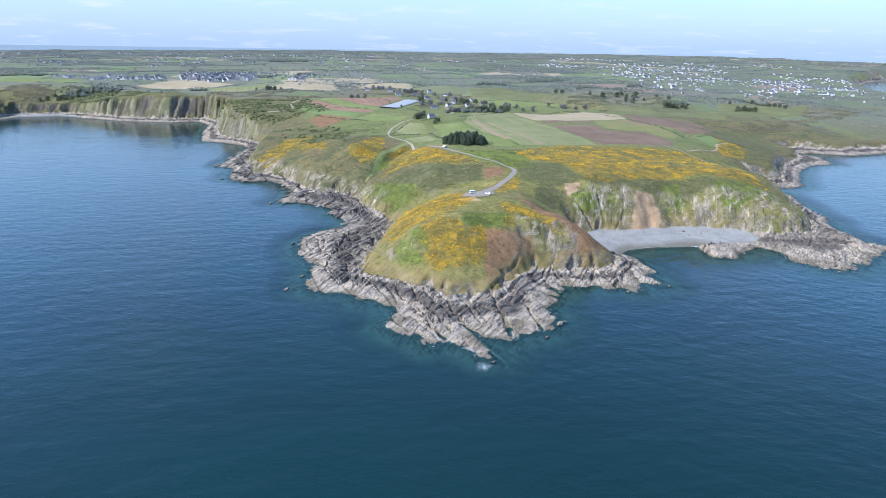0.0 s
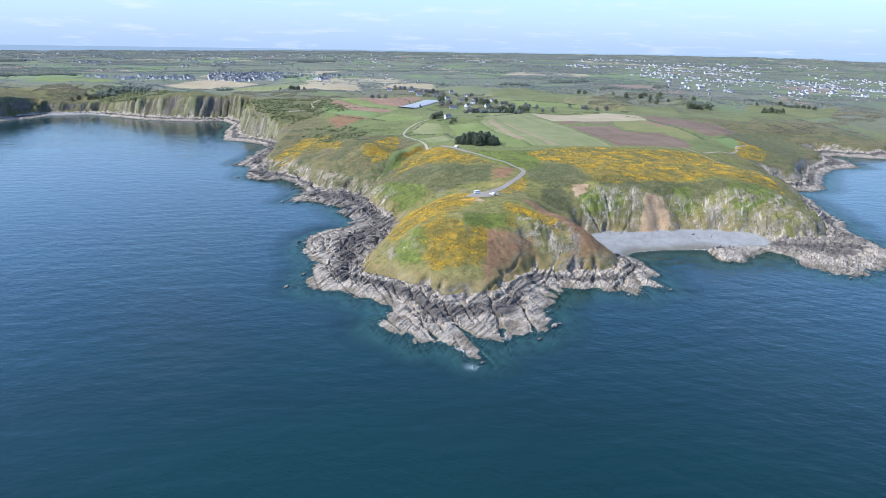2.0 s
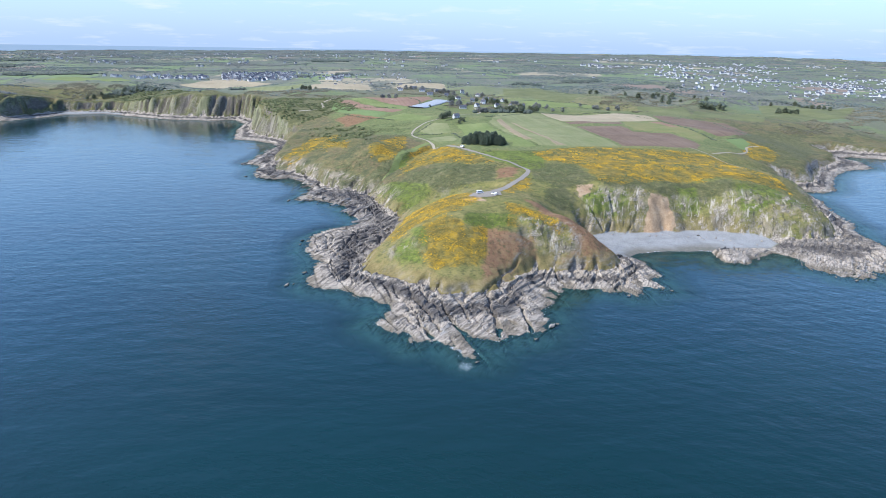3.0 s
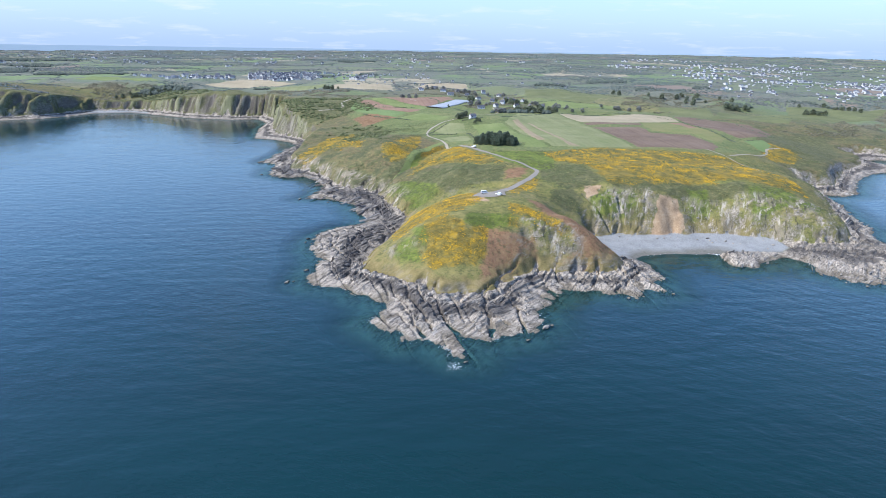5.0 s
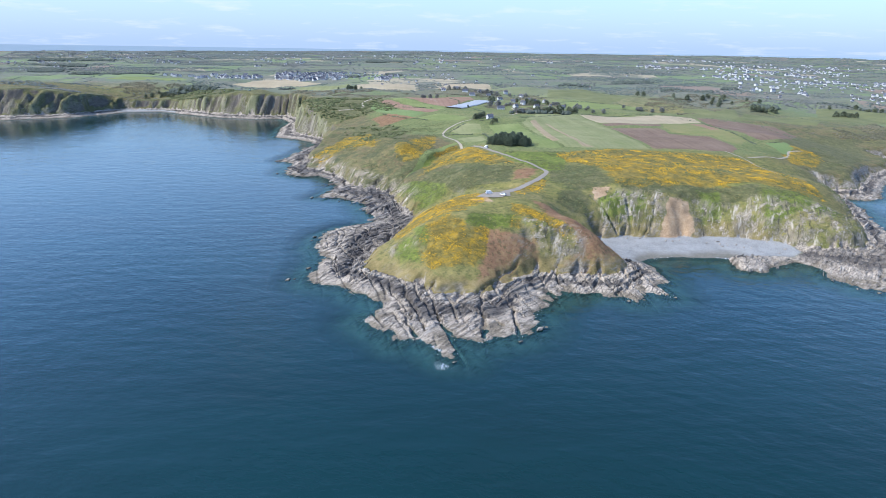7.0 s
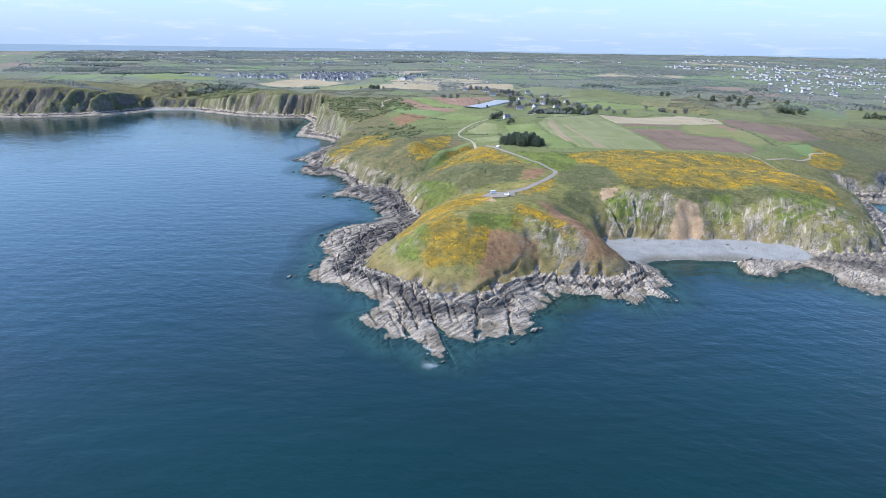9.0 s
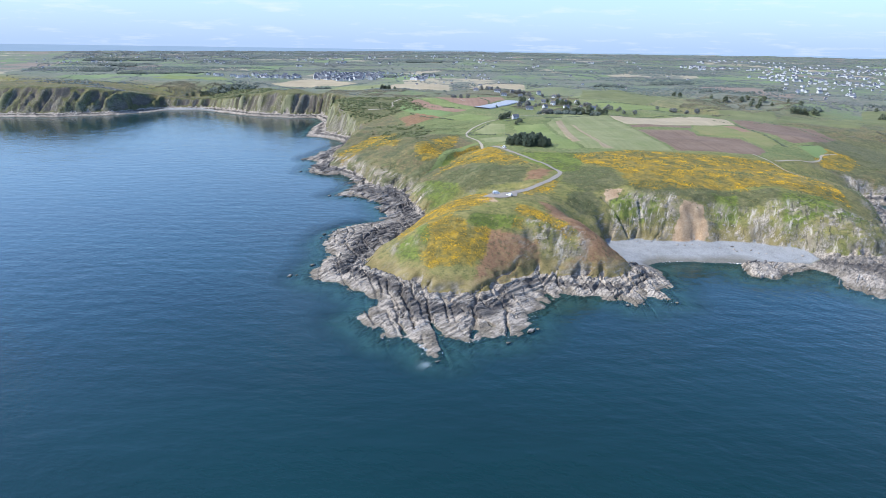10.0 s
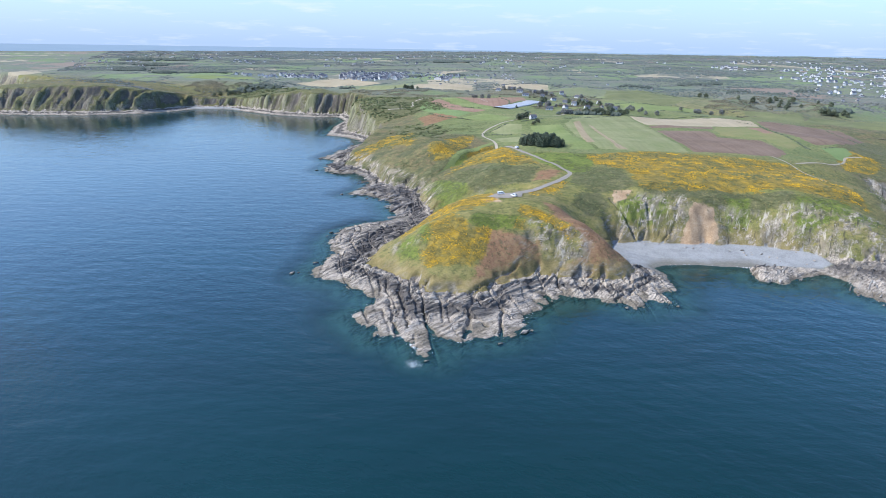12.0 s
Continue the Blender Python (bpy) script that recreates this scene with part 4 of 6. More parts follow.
def backdrop():
    """The far country and the sea horizon beyond the last fields, five kilometres off."""
    bm = bmesh.new()
    rows = []
    for k in range(241):
        a = radians(-62 + 124 * k / 240)
        x, y = 45 + 4870 * math.sin(a), 4870 * math.cos(a)
        h = 97 + 5 * float(vnoise(np.array([k / 9.0]), np.array([0.5]), 81)[0]) * step(60, 110, np.array([float(k)]))[0]
        rows.append([bm.verts.new((x, y, zz)) for zz in (-5, 60, h)])
    for a, b in zip(rows, rows[1:]):
        for i in range(2):
            bm.faces.new((a[i], b[i], b[i + 1], a[i + 1]))
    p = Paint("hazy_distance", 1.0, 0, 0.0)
    # no lamp: the strip's blue glow and tint stand in for distant haze
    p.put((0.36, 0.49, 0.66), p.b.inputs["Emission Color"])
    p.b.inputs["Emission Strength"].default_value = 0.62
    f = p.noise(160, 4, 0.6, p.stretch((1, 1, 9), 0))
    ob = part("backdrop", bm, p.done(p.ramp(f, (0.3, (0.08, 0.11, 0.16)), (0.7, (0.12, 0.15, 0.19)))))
    return tagged(ob, "hazy blue line of distant coast and hills", "distance", kind="structure")


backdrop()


# ---------------------------------------------------------------- fields, road and track
def drape(name, outline, material, lift=0.3, gap=8.0, ragged=0.0):
    """A sheet laid over the ground inside an outline."""
    bm = bmesh.new()
    f = bm.faces.new([bm.verts.new((x, y, 0)) for x, y in outline])
    bmesh.ops.triangulate(bm, faces=[f])
    for _ in range(7):
        long_ = [e for e in bm.edges if e.calc_length() > gap]
        if not long_:
            break
        bmesh.ops.subdivide_edges(bm, edges=long_, cuts=1, use_grid_fill=False)
        bmesh.ops.triangulate(bm, faces=bm.faces[:])
    rim = [any(e.is_boundary for e in v.link_edges) for v in bm.verts]
    for v, edge in zip(bm.verts, rim):
        if edge:
            v.co.x, v.co.y = v.co.x + ragged * noise.noise(v.co * 0.11), v.co.y + ragged * noise.noise(v.co * 0.13 + Vector((7, 3, 0)))
    xy = np.array([v.co[:2] for v in bm.verts])
    z = ground_at(xy[:, 0], xy[:, 1])
    for v, zz, edge in zip(bm.verts, z, rim):
        v.co.z = max(zz, 0.2) + (-0.1 if edge and ragged else lift)
    bm.normal_update()
    for q in bm.faces:
        if q.normal.z < 0:
            q.normal_flip()
        q.smooth = True
    return part(name, bm, material)


PASTURE = field_paint("pasture", (0.12, 0.15, 0.05), (0.18, 0.205, 0.08), 3.0, 14, 0.15)
STRIPED = field_paint("drilled_pasture", (0.14, 0.16, 0.065), (0.22, 0.215, 0.11), 5.5, 14, 0.3)
BRIGHT = field_paint("young_wheat", (0.115, 0.16, 0.06), (0.155, 0.2, 0.08), 2.0, 14, 0.15)
TAN = field_paint("dry_stubble", (0.26, 0.215, 0.135), (0.34, 0.285, 0.19), 3.5, 14, 0.2)
SOIL = field_paint("ploughed_soil", (0.125, 0.086, 0.06), (0.19, 0.138, 0.1), 3.0, 14, 0.4)
REDSOIL = field_paint("red_soil", (0.19, 0.118, 0.082), (0.255, 0.165, 0.115), 3.0, 14, 0.3)
MIXED = field_paint("weedy_field", (0.125, 0.15, 0.055), (0.2, 0.175, 0.08), 6.0, 14, 0.2)
MEADOW = field_paint("rough_meadow", (0.1, 0.11, 0.05), (0.155, 0.16, 0.075), 5.0, 14, 0.06)
FIELDS_FIRST = [
    (PASTURE, "green pasture with faint stripes behind the pines", [(-14, 735), (20, 744), (46, 645), (66, 586), (42, 579), (45, 600), (20, 612), (0, 640), (-4, 700)]),
    (STRIPED, "grassy field with pale drilled rows", [(22, 748), (34, 862), (86, 895), (106, 785), (143, 616), (98, 589), (68, 588), (48, 646)]),
    (TAN, "dry tan stubble field", [(87, 890), (235, 964), (238, 876), (108, 787)]),
    (SOIL, "narrow strip of dark ploughed soil", [(109, 781), (181, 831), (178, 791), (112, 761)]),
    (SOIL, "dark brown ploughed field", [(116, 744), (171, 767), (178, 732), (216, 725), (226, 654), (215, 627), (146, 617)]),
    (MIXED, "weedy green and rust field", [(184, 838), (236, 863), (247, 709), (230, 664), (219, 732), (180, 740), (176, 775)])]
FIELDS_SECOND = [
    (SOIL, "bare brown field", [(240, 955), (265, 945), (333, 922), (347, 868), (292, 739), (260, 716), (243, 812)]),
    (BRIGHT, "bright green pasture corner", [(264, 709), (290, 729), (292, 707), (274, 672)]),
    (REDSOIL, "red-brown ploughed field beside the crop covers", [(-171, 996), (-75, 1070), (-62, 1040), (-86, 902)]),
    (PASTURE, "narrow green strip between bare soil", [(-181, 973), (-172, 990), (-86, 898), (-84, 854)]),
    (REDSOIL, "narrow red-brown strip of soil", [(-193, 951), (-183, 969), (-85, 851), (-98, 832)]),
    (BRIGHT, "bright green strip field", [(-196, 918), (-193, 942), (-101, 830), (-111, 801), (-187, 887)]),
    (PASTURE, "green paddock by the hamlet", [(-108, 793), (-84, 826), (-42, 797), (-47, 776), (-89, 779)]),
    (STRIPED, "pale grass paddock", [(-54, 718), (-45, 754), (-22, 743), (-15, 701), (-38, 697)])]
FIELDS_THIRD = [
    (STRIPED, "rough grass paddock beside the track", [(-42, 675), (-12, 686), (-5, 640), (-28, 650)]),
    (TAN, "long dry stubble field", [(-324, 1226), (-183, 1172), (-220, 1337), (-319, 1333)]),
    (PASTURE, "green field beyond the hamlet", [(64, 1064), (153, 1074), (192, 1040), (96, 979)]),
    (MEADOW, "broad green field", [(42, 1120), (42, 1241), (116, 1268), (193, 1158), (134, 1075)]),
    (TAN, "tan field near the village", [(-606, 1331), (-566, 1489), (-420, 1372), (-501, 1315)]),
    (PASTURE, "green field above the bay", [(-922, 1372), (-698, 1331), (-770, 1425), (-925, 1440)]),
    (MEADOW, "green field in front of the town", [(420, 1010), (560, 1060), (640, 1200), (470, 1180)]),
    (MEADOW, "pasture above the eastern shore", [(300, 960), (400, 960), (440, 1050), (330, 1050)]),
    (TAN, "sandy field among the houses", [(-160, 1240), (-60, 1250), (-70, 1330), (-150, 1330)])]
FIELDS_FOURTH = [
    (STRIPED, "pale meadow behind the bay", [(-420, 1180), (-330, 1190), (-340, 1300), (-440, 1290)]),
    (MEADOW, "meadow on the cliff top", [(230, 930), (300, 930), (320, 1060), (240, 1040)])]
FIELDS = FIELDS_FIRST + FIELDS_SECOND + FIELDS_THIRD + FIELDS_FOURTH
STRIP = field_paint("bare_strip", (0.22, 0.175, 0.105), (0.28, 0.225, 0.145), 2.5, 14, 0.3)
TRAMLINES = [[(30, 763), (36, 778), (63, 612), (56, 609)], [(47, 757), (52, 750), (81, 619), (96, 592), (83, 591)]]
for outline in TRAMLINES:
    tagged(drape("field_strip", outline, STRIP, 0.55, 4.0, 1.5), "pale bare strip across the grassy field", "field", "farmland fields", "structure")
tagged(drape("field_strip", [(218, 854), (236, 854), (237, 777), (225, 769)], REDSOIL, 0.55, 6.0, 2.5), "rust-coloured strip in the weedy field", "field", "farmland fields", "structure")
for paint, label, outline in FIELDS:
    tagged(drape("field", outline, paint, 0.3 if outline[0][1] < 1000 else 0.9, 6 if outline[0][1] < 1000 else 14, 2.2), label, "field", "farmland fields", "structure")


def ribbon(name, points, width, material, lift=0.25, ragged=0.0, flare=0.0):
    """A road or track: a strip of even width laid along a smooth line."""
    pts = [Vector((*p, 0)) for p in points]
    fine = []
    for i in range(len(pts) - 1):
        a, b, c, d = pts[max(i - 1, 0)], pts[i], pts[i + 1], pts[min(i + 2, len(pts) - 1)]
        n = max(2, int((c - b).length / 3))
        for k in range(n):
            t = k / n
            fine.append(0.5 * ((2 * b) + (c - a) * t + (2 * a - 5 * b + 4 * c - d) * t * t + (3 * b - a - 3 * c + d) * t ** 3))
    fine.append(pts[-1])
    bm = bmesh.new()
    rows = []
    for i, p in enumerate(fine):
        way = (fine[min(i + 1, len(fine) - 1)] - fine[max(i - 1, 0)]).normalized()
        side = Vector((way.y, -way.x, 0))
        w = width * (1 + ragged * noise.noise(p * 0.15)) * (1 + flare * max(0.0, 1 - i / (0.4 * len(fine))))
        row = []
        for s in (-0.5, -0.25, 0.0, 0.25, 0.5):
            q = p + side * (s * w)
            row.append(bm.verts.new((q.x, q.y, 0)))
        rows.append(row)
    for a, b in zip(rows, rows[1:]):
        for k in range(4):
            bm.faces.new((a[k], b[k], b[k + 1], a[k + 1]))
    bm.verts.ensure_lookup_table()
    z = ground_at([v.co.x for v in bm.verts], [v.co.y for v in bm.verts])
    for v, zz in zip(bm.verts, z):
        v.co.z = zz + lift
    bm.normal_update()
    for f in bm.faces:
        if f.normal.z < 0:
            f.normal_flip()
    return part(name, bm, material)


ROAD = [(22, 404), (30, 418), (39, 441), (49, 466), (54, 486), (52, 497), (44, 506), (30, 522), (15, 547), (2, 567), (-10, 590), (-24, 620)]
TRACK = [(-24, 620), (-36, 655), (-52, 685), (-58, 705), (-57, 727), (-48, 757), (-36, 769), (-25, 779), (-10, 800), (10, 850), (0, 920)]
tagged(ribbon("road", ROAD, 2.8, TARMAC, 0.2, 0.3, 1.3), "narrow grey tarmac lane to the headland car park", "road", kind="structure")
tagged(ribbon("track", TRACK, 2.3, DUST, 0.25, 0.3), "pale dusty farm track between the paddocks", "track", kind="structure")
tagged(drape("car_park", [(13, 401), (17, 413), (25, 414), (33, 412), (34, 402), (29, 396), (21, 395)], TARMAC, 0.28, 2.0), "small worn tarmac car park on the headland", "car park", kind="structure")
tagged(ribbon("coast_path", [(-30, 650), (-42, 636), (-51, 610), (-56, 580), (-57, 553), (-62, 536)], 6.0, PASTURE, 0.2, 0.3), "grassy hollow way down to the cove", "path", kind="structure")
tagged(ribbon("coast_path", [(298, 702), (282, 690), (275, 670), (262, 650), (245, 636), (225, 615)], 2.2, DUST, 0.2, 0.3), "worn path along the field edge", "path", kind="structure")
tagged(ribbon("coast_path", [(-230, 880), (-205, 905), (-212, 940), (-190, 985), (-150, 1010), (-110, 960)], 3.0, DUST, 0.3, 0.3), "bare earth path on the heath", "path", kind="structure")
tagged(ribbon("coast_path", [(200, 640), (216, 616), (224, 590), (236, 560)], 1.8, DUST, 0.2, 0.3), "thin path through the gorse", "path", kind="structure")


def fleece_field():
    """Long low tunnels of white crop cover, side by side."""
    base = new("crop_cover", None)
    tagged(base, "white plastic crop covers laid in long rows over soil", "crop cover", kind="thing")
    ends = [((-84 + 3.6 * k, 890 - 2.0 * k), (-50 + 3.0 * k, 1030 + 0.0 * k)) for k in range(6)]
    for a, b in ends:
        bm = bmesh.new()
        rows = []
        for i in range(25):
            t = i / 24
            x, y = a[0] + (b[0] - a[0]) * t, a[1] + (b[1] - a[1]) * t
            z = float(ground_at(x, y)[0])
            rows.append([bm.verts.new((x + 2.3 * math.cos(q), y, z + 0.2 + 1.5 * math.sin(q))) for q in [math.pi * j / 6 for j in range(7)]])
        for p, q in zip(rows, rows[1:]):
            for j in range(6):
                bm.faces.new((p[j], p[j + 1], q[j + 1], q[j]))
        part("cover_row", bm, PLASTIC, base)


fleece_field()


# ---------------------------------------------------------------- bushes, grass and trees
RNG = np.random.default_rng(7)
ICO = bmesh.new()
bmesh.ops.create_icosphere(ICO, subdivisions=1, radius=1.0)
ICO_V = np.array([v.co[:] for v in ICO.verts])
ICO_F = np.array([[v.index for v in f.verts] for f in ICO.faces])
ICO.free()
OCT_V = np.array([(1, 0, 0), (0, 1, 0), (-1, 0, 0), (0, -1, 0), (0, 0, 0.95), (0, 0, -0.6)], float)
OCT_F = np.array([(0, 1, 4), (1, 2, 4), (2, 3, 4), (3, 0, 4), (1, 0, 5), (2, 1, 5), (3, 2, 5), (0, 3, 5)])


def lumps(name, places, sizes, material, tall=0.8, rough=0.35, shape=(ICO_V, ICO_F), sink=0.25, smooth=False):
    """Many small uneven clumps in one mesh; each is an island of its own."""
    v, f = shape
    n = len(places)
    turn = RNG.uniform(0, 2 * math.pi, n)
    c, s = np.cos(turn)[:, None], np.sin(turn)[:, None]
    jit = v[None] * (1 + RNG.uniform(-rough, rough, (n, len(v), 1)))
    aspect = RNG.uniform(0.75, 1.3, n)[:, None]
    x, y, z = jit[..., 0] * aspect, jit[..., 1] / aspect, jit[..., 2] * tall
    co = np.stack([x * c - y * s, x * s + y * c, z], -1) * np.asarray(sizes)[:, None, None]
    co += np.asarray(places)[:, None, :]
    co[..., 2] += (np.asarray(sizes) * tall * (1 - 2 * sink))[:, None] * 0.6
    faces = (f[None] + (np.arange(n) * len(v))[:, None, None]).reshape(-1, 3)
    me = bpy.data.meshes.new(name)
    me.vertices.add(n * len(v)), me.loops.add(len(faces) * 3), me.polygons.add(len(faces))
    me.vertices.foreach_set("co", co.astype(np.float32).ravel())
    me.loops.foreach_set("vertex_index", faces.astype(np.int32).ravel())
    me.polygons.foreach_set("loop_start", np.arange(0, 3 * len(faces), 3, dtype=np.int32))
    me.polygons.foreach_set("use_smooth", np.full(len(faces), smooth))
    me.update(calc_edges=True)
    me.materials.append(material)
    return new(name, me)


def sown(patches, each, grain=6.0, bare=-0.2, seed=0, grow=0.0):
    """Places strewn inside outlines, thinned out in clumps; each: square metres to a plant."""
    out = []
    for patch in patches:
        px, py = [q[0] for q in patch], [q[1] for q in patch]
        area = (max(px) - min(px)) * (max(py) - min(py))
        n = int(area / each)
        x, y = RNG.uniform(min(px), max(px), n), RNG.uniform(min(py), max(py), n)
        edge = inside_by(patch, x, y) + grow
        keep = (edge + 3.0 * vnoise(x / 5, y / 5, 91 + seed) + 4.0 * vnoise(x / 15, y / 15, 92 + seed) + RNG.normal(0, 1.5, n) > 0) & (fbm(x / grain, y / grain, 2, 95 + seed) > bare)
        out.append(np.stack([x[keep], y[keep]], -1))
    xy = np.concatenate(out)
    z, shore, foot, rock, stony = relief(xy[:, 0], xy[:, 1])
    off = np.minimum(near_line(ROAD, xy[:, 0], xy[:, 1]) - 3.2, near_line(TRACK, xy[:, 0], xy[:, 1]) - 3.0)
    ok = (foot > 1.0) & (off > 0)
    return np.c_[xy, z][ok]


def band(x0, x1, y0, y1, each, test, seed=0):
    """Places over a rectangle where test(x, y, z, shore, foot) holds."""
    n = int((x1 - x0) * (y1 - y0) / each)
    x, y = RNG.uniform(x0, x1, n), RNG.uniform(y0, y1, n)
    z, shore, foot, rock, stony = relief(x, y)
    ok = test(x, y, z, shore, foot) & (near_line(ROAD, x, y) > 3.4) & (near_line(TRACK, x, y) > 3.0)
    return np.stack([x, y, z], -1)[ok]


g = np.concatenate([sown(GORSE_PATCHES[4:], 0.33, 8.0, 0.0, 0, 1.5), sown(GORSE_PATCHES[1:4], 0.33, 4.0, -0.15, 1, 1.0), sown(GORSE_PATCHES[:1], 0.3, 7.0, -0.45, 0, 1.0)])
ob = lumps("gorse", g, RNG.uniform(0.2, 0.52, len(g)), GORSE, 0.42, 0.35, (OCT_V, OCT_F))
tagged(ob, "low gorse bushes covered in bright yellow flowers", "gorse", kind="stuff")
g = sown(SCRUB_PATCHES[:4] + SCRUB_PATCHES[5:6], 0.75, 6.0, -0.3, 3)
ob = lumps("scrub", g, RNG.uniform(0.25, 0.7, len(g)), SCRUB, 0.45, 0.35, (OCT_V, OCT_F))
tagged(ob, "dark blackthorn and heather scrub on the slopes", "scrub", kind="stuff")
g = sown([SCRUB_PATCHES[4], SCRUB_PATCHES[6], SCRUB_PATCHES[8]], 9.0, 16.0, -0.2, 4)
ob = lumps("scrub", g, RNG.uniform(0.7, 1.9, len(g)), SCRUB, 0.7)
tagged(ob, "dense dark thorn scrub above the cliffs", "scrub", kind="stuff")
g = sown([GREEN_PATCHES[4], GREEN_PATCHES[1], GREEN_PATCHES[-1]], 0.7, 5.0, -0.3, 5)
ob = lumps("fern", g, RNG.uniform(0.2, 0.55, len(g)), LUSH, 0.36, 0.4, (OCT_V, OCT_F))
tagged(ob, "fresh green bramble and fern on the slope", "undergrowth", kind="stuff")
g = sown(BRACKEN_PATCHES[:4], 0.8, 5.0, -0.2, 6, -1.0)
ob = lumps("bracken", g, RNG.uniform(0.2, 0.5, len(g)), FERN, 0.22, 0.4, (OCT_V, OCT_F))
tagged(ob, "dead russet bracken lying over the slope", "bracken", kind="stuff")
g = band(-200, 290, 300, 660, 3.2, lambda x, y, z, sh, ft: (ft > 0.5) & ((y < 480) | (x > 20)) & (fbm(x / 9, y / 9, 2, 131) > -0.1) & (cover(GREEN_PATCHES[5:6] + BRACKEN_PATCHES + EARTH_PATCHES, x, y) < 0.2) & (inside_by([(-10, 560), (60, 570), (140, 620), (200, 660), (-10, 660)], x, y) < 0), 8)
ob = lumps("tussock_grass", g, RNG.uniform(0.25, 0.6, len(g)), TUFT, 0.3, 0.4, (OCT_V, OCT_F))
tagged(ob, "dry tussock grass over the headland", "grass", kind="stuff")
g = band(-240, 330, 300, 760, 4.5, lambda x, y, z, sh, ft: (ft > 3) & ((y > 460) | (x < -45)) & (fbm(x / 16, y / 16, 3, 141) > 0.05 - 0.3 * (x < -30)) & (inside_by([(-60, 640), (-10, 556), (60, 566), (140, 600), (230, 615), (330, 760), (-60, 760)], x, y) < 0), 9)
ob = lumps("scrub", g, RNG.uniform(0.3, 1.0, len(g)), SCRUB, 0.45, 0.35, (OCT_V, OCT_F))
tagged(ob, "scattered dark bushes of thorn and bramble", "bush", kind="stuff")

# thickets of blackthorn and willow in the shallow valley beyond the fields
THICKET = leaf_paint("valley_thicket", (0.0, (0.075, 0.075, 0.05)), (0.5, (0.125, 0.118, 0.075)), (0.8, (0.175, 0.15, 0.095)), (1.0, (0.15, 0.155, 0.075)), patch=40.0)
THICKETS = [[(190, 1060), (359, 1110), (391, 1263), (300, 1300), (223, 1181)], [(350, 880), (520, 930), (700, 1150), (600, 1190), (470, 1000)], [(230, 985), (330, 1060), (300, 1090), (200, 1060)],
            [(-300, 1060), (-190, 1010), (-180, 1120), (-300, 1200), (-420, 1150)], [(-760, 1130), (-700, 1160), (-640, 1300), (-820, 1280)], [(-30, 905), (20, 890), (80, 925), (70, 1040), (-60, 1030)], [(-140, 1090), (60, 1060), (60, 1190), (-150, 1210)], [(560, 1060), (760, 1150), (820, 1260), (640, 1240)]]
g = sown(THICKETS, 6.0, 26.0, -0.05, 14)
ob = lumps("thicket", g, RNG.uniform(0.8, 1.9, len(g)), THICKET, 0.55, 0.4, (OCT_V, OCT_F), 0.3, True)
tagged(ob, "brown and olive thicket in the shallow valley", "thicket", kind="stuff")

# hedges along field edges and lanes
HEDGES_FIRST = [
    [(-26, 756), (26, 792)],
    [(-60, 700), (-12, 693), (2, 640)],
    [(-35, 770), (-32, 860), (-50, 892)],
    [(237, 877), (240, 780), (250, 695), (282, 722)],
    [(-89, 780), (-130, 805), (-165, 855)],
    [(-98, 876), (-110, 892), (-185, 918)],
    [(88, 892), (167, 946), (240, 882)],
    [(-70, 905), (-80, 976), (-112, 1058)],
    [(96, 976), (192, 1036), (153, 1078), (64, 1068)],
    [(26, 796), (76, 890), (90, 980)],
    [(253, 898), (311, 945), (331, 812)],
    [(-320, 1222), (-180, 1168)],
    [(-180, 1170), (-60, 1180), (60, 1120)]]
HEDGES_SECOND = [
    [(200, 1160), (330, 1120), (420, 1010)],
    [(300, 960), (240, 935), (170, 950)],
    [(116, 1270), (200, 1160)],
    [(-40, 752), (-56, 702)]]
HEDGES = HEDGES_FIRST + HEDGES_SECOND
hx = []
for line in HEDGES:
    for (ax, ay), (bx, by) in zip(line, line[1:]):
        n = int(math.hypot(bx - ax, by - ay) / 0.7)
        t = RNG.uniform(0, 1, n)
        keep = vnoise(t * n / 14, np.full(n, ax), 151) > -0.45
        hx.append(np.stack([ax + (bx - ax) * t + RNG.normal(0, 0.7, n), ay + (by - ay) * t + RNG.normal(0, 0.7, n)], -1)[keep])
hx = np.concatenate(hx)
hx = np.c_[hx, ground_at(hx[:, 0], hx[:, 1])]
ob = lumps("hedge", hx, RNG.uniform(0.35, 0.95, len(hx)), LEAF, 0.9)
tagged(ob, "overgrown dark hedges between the fields", "hedge", kind="stuff")

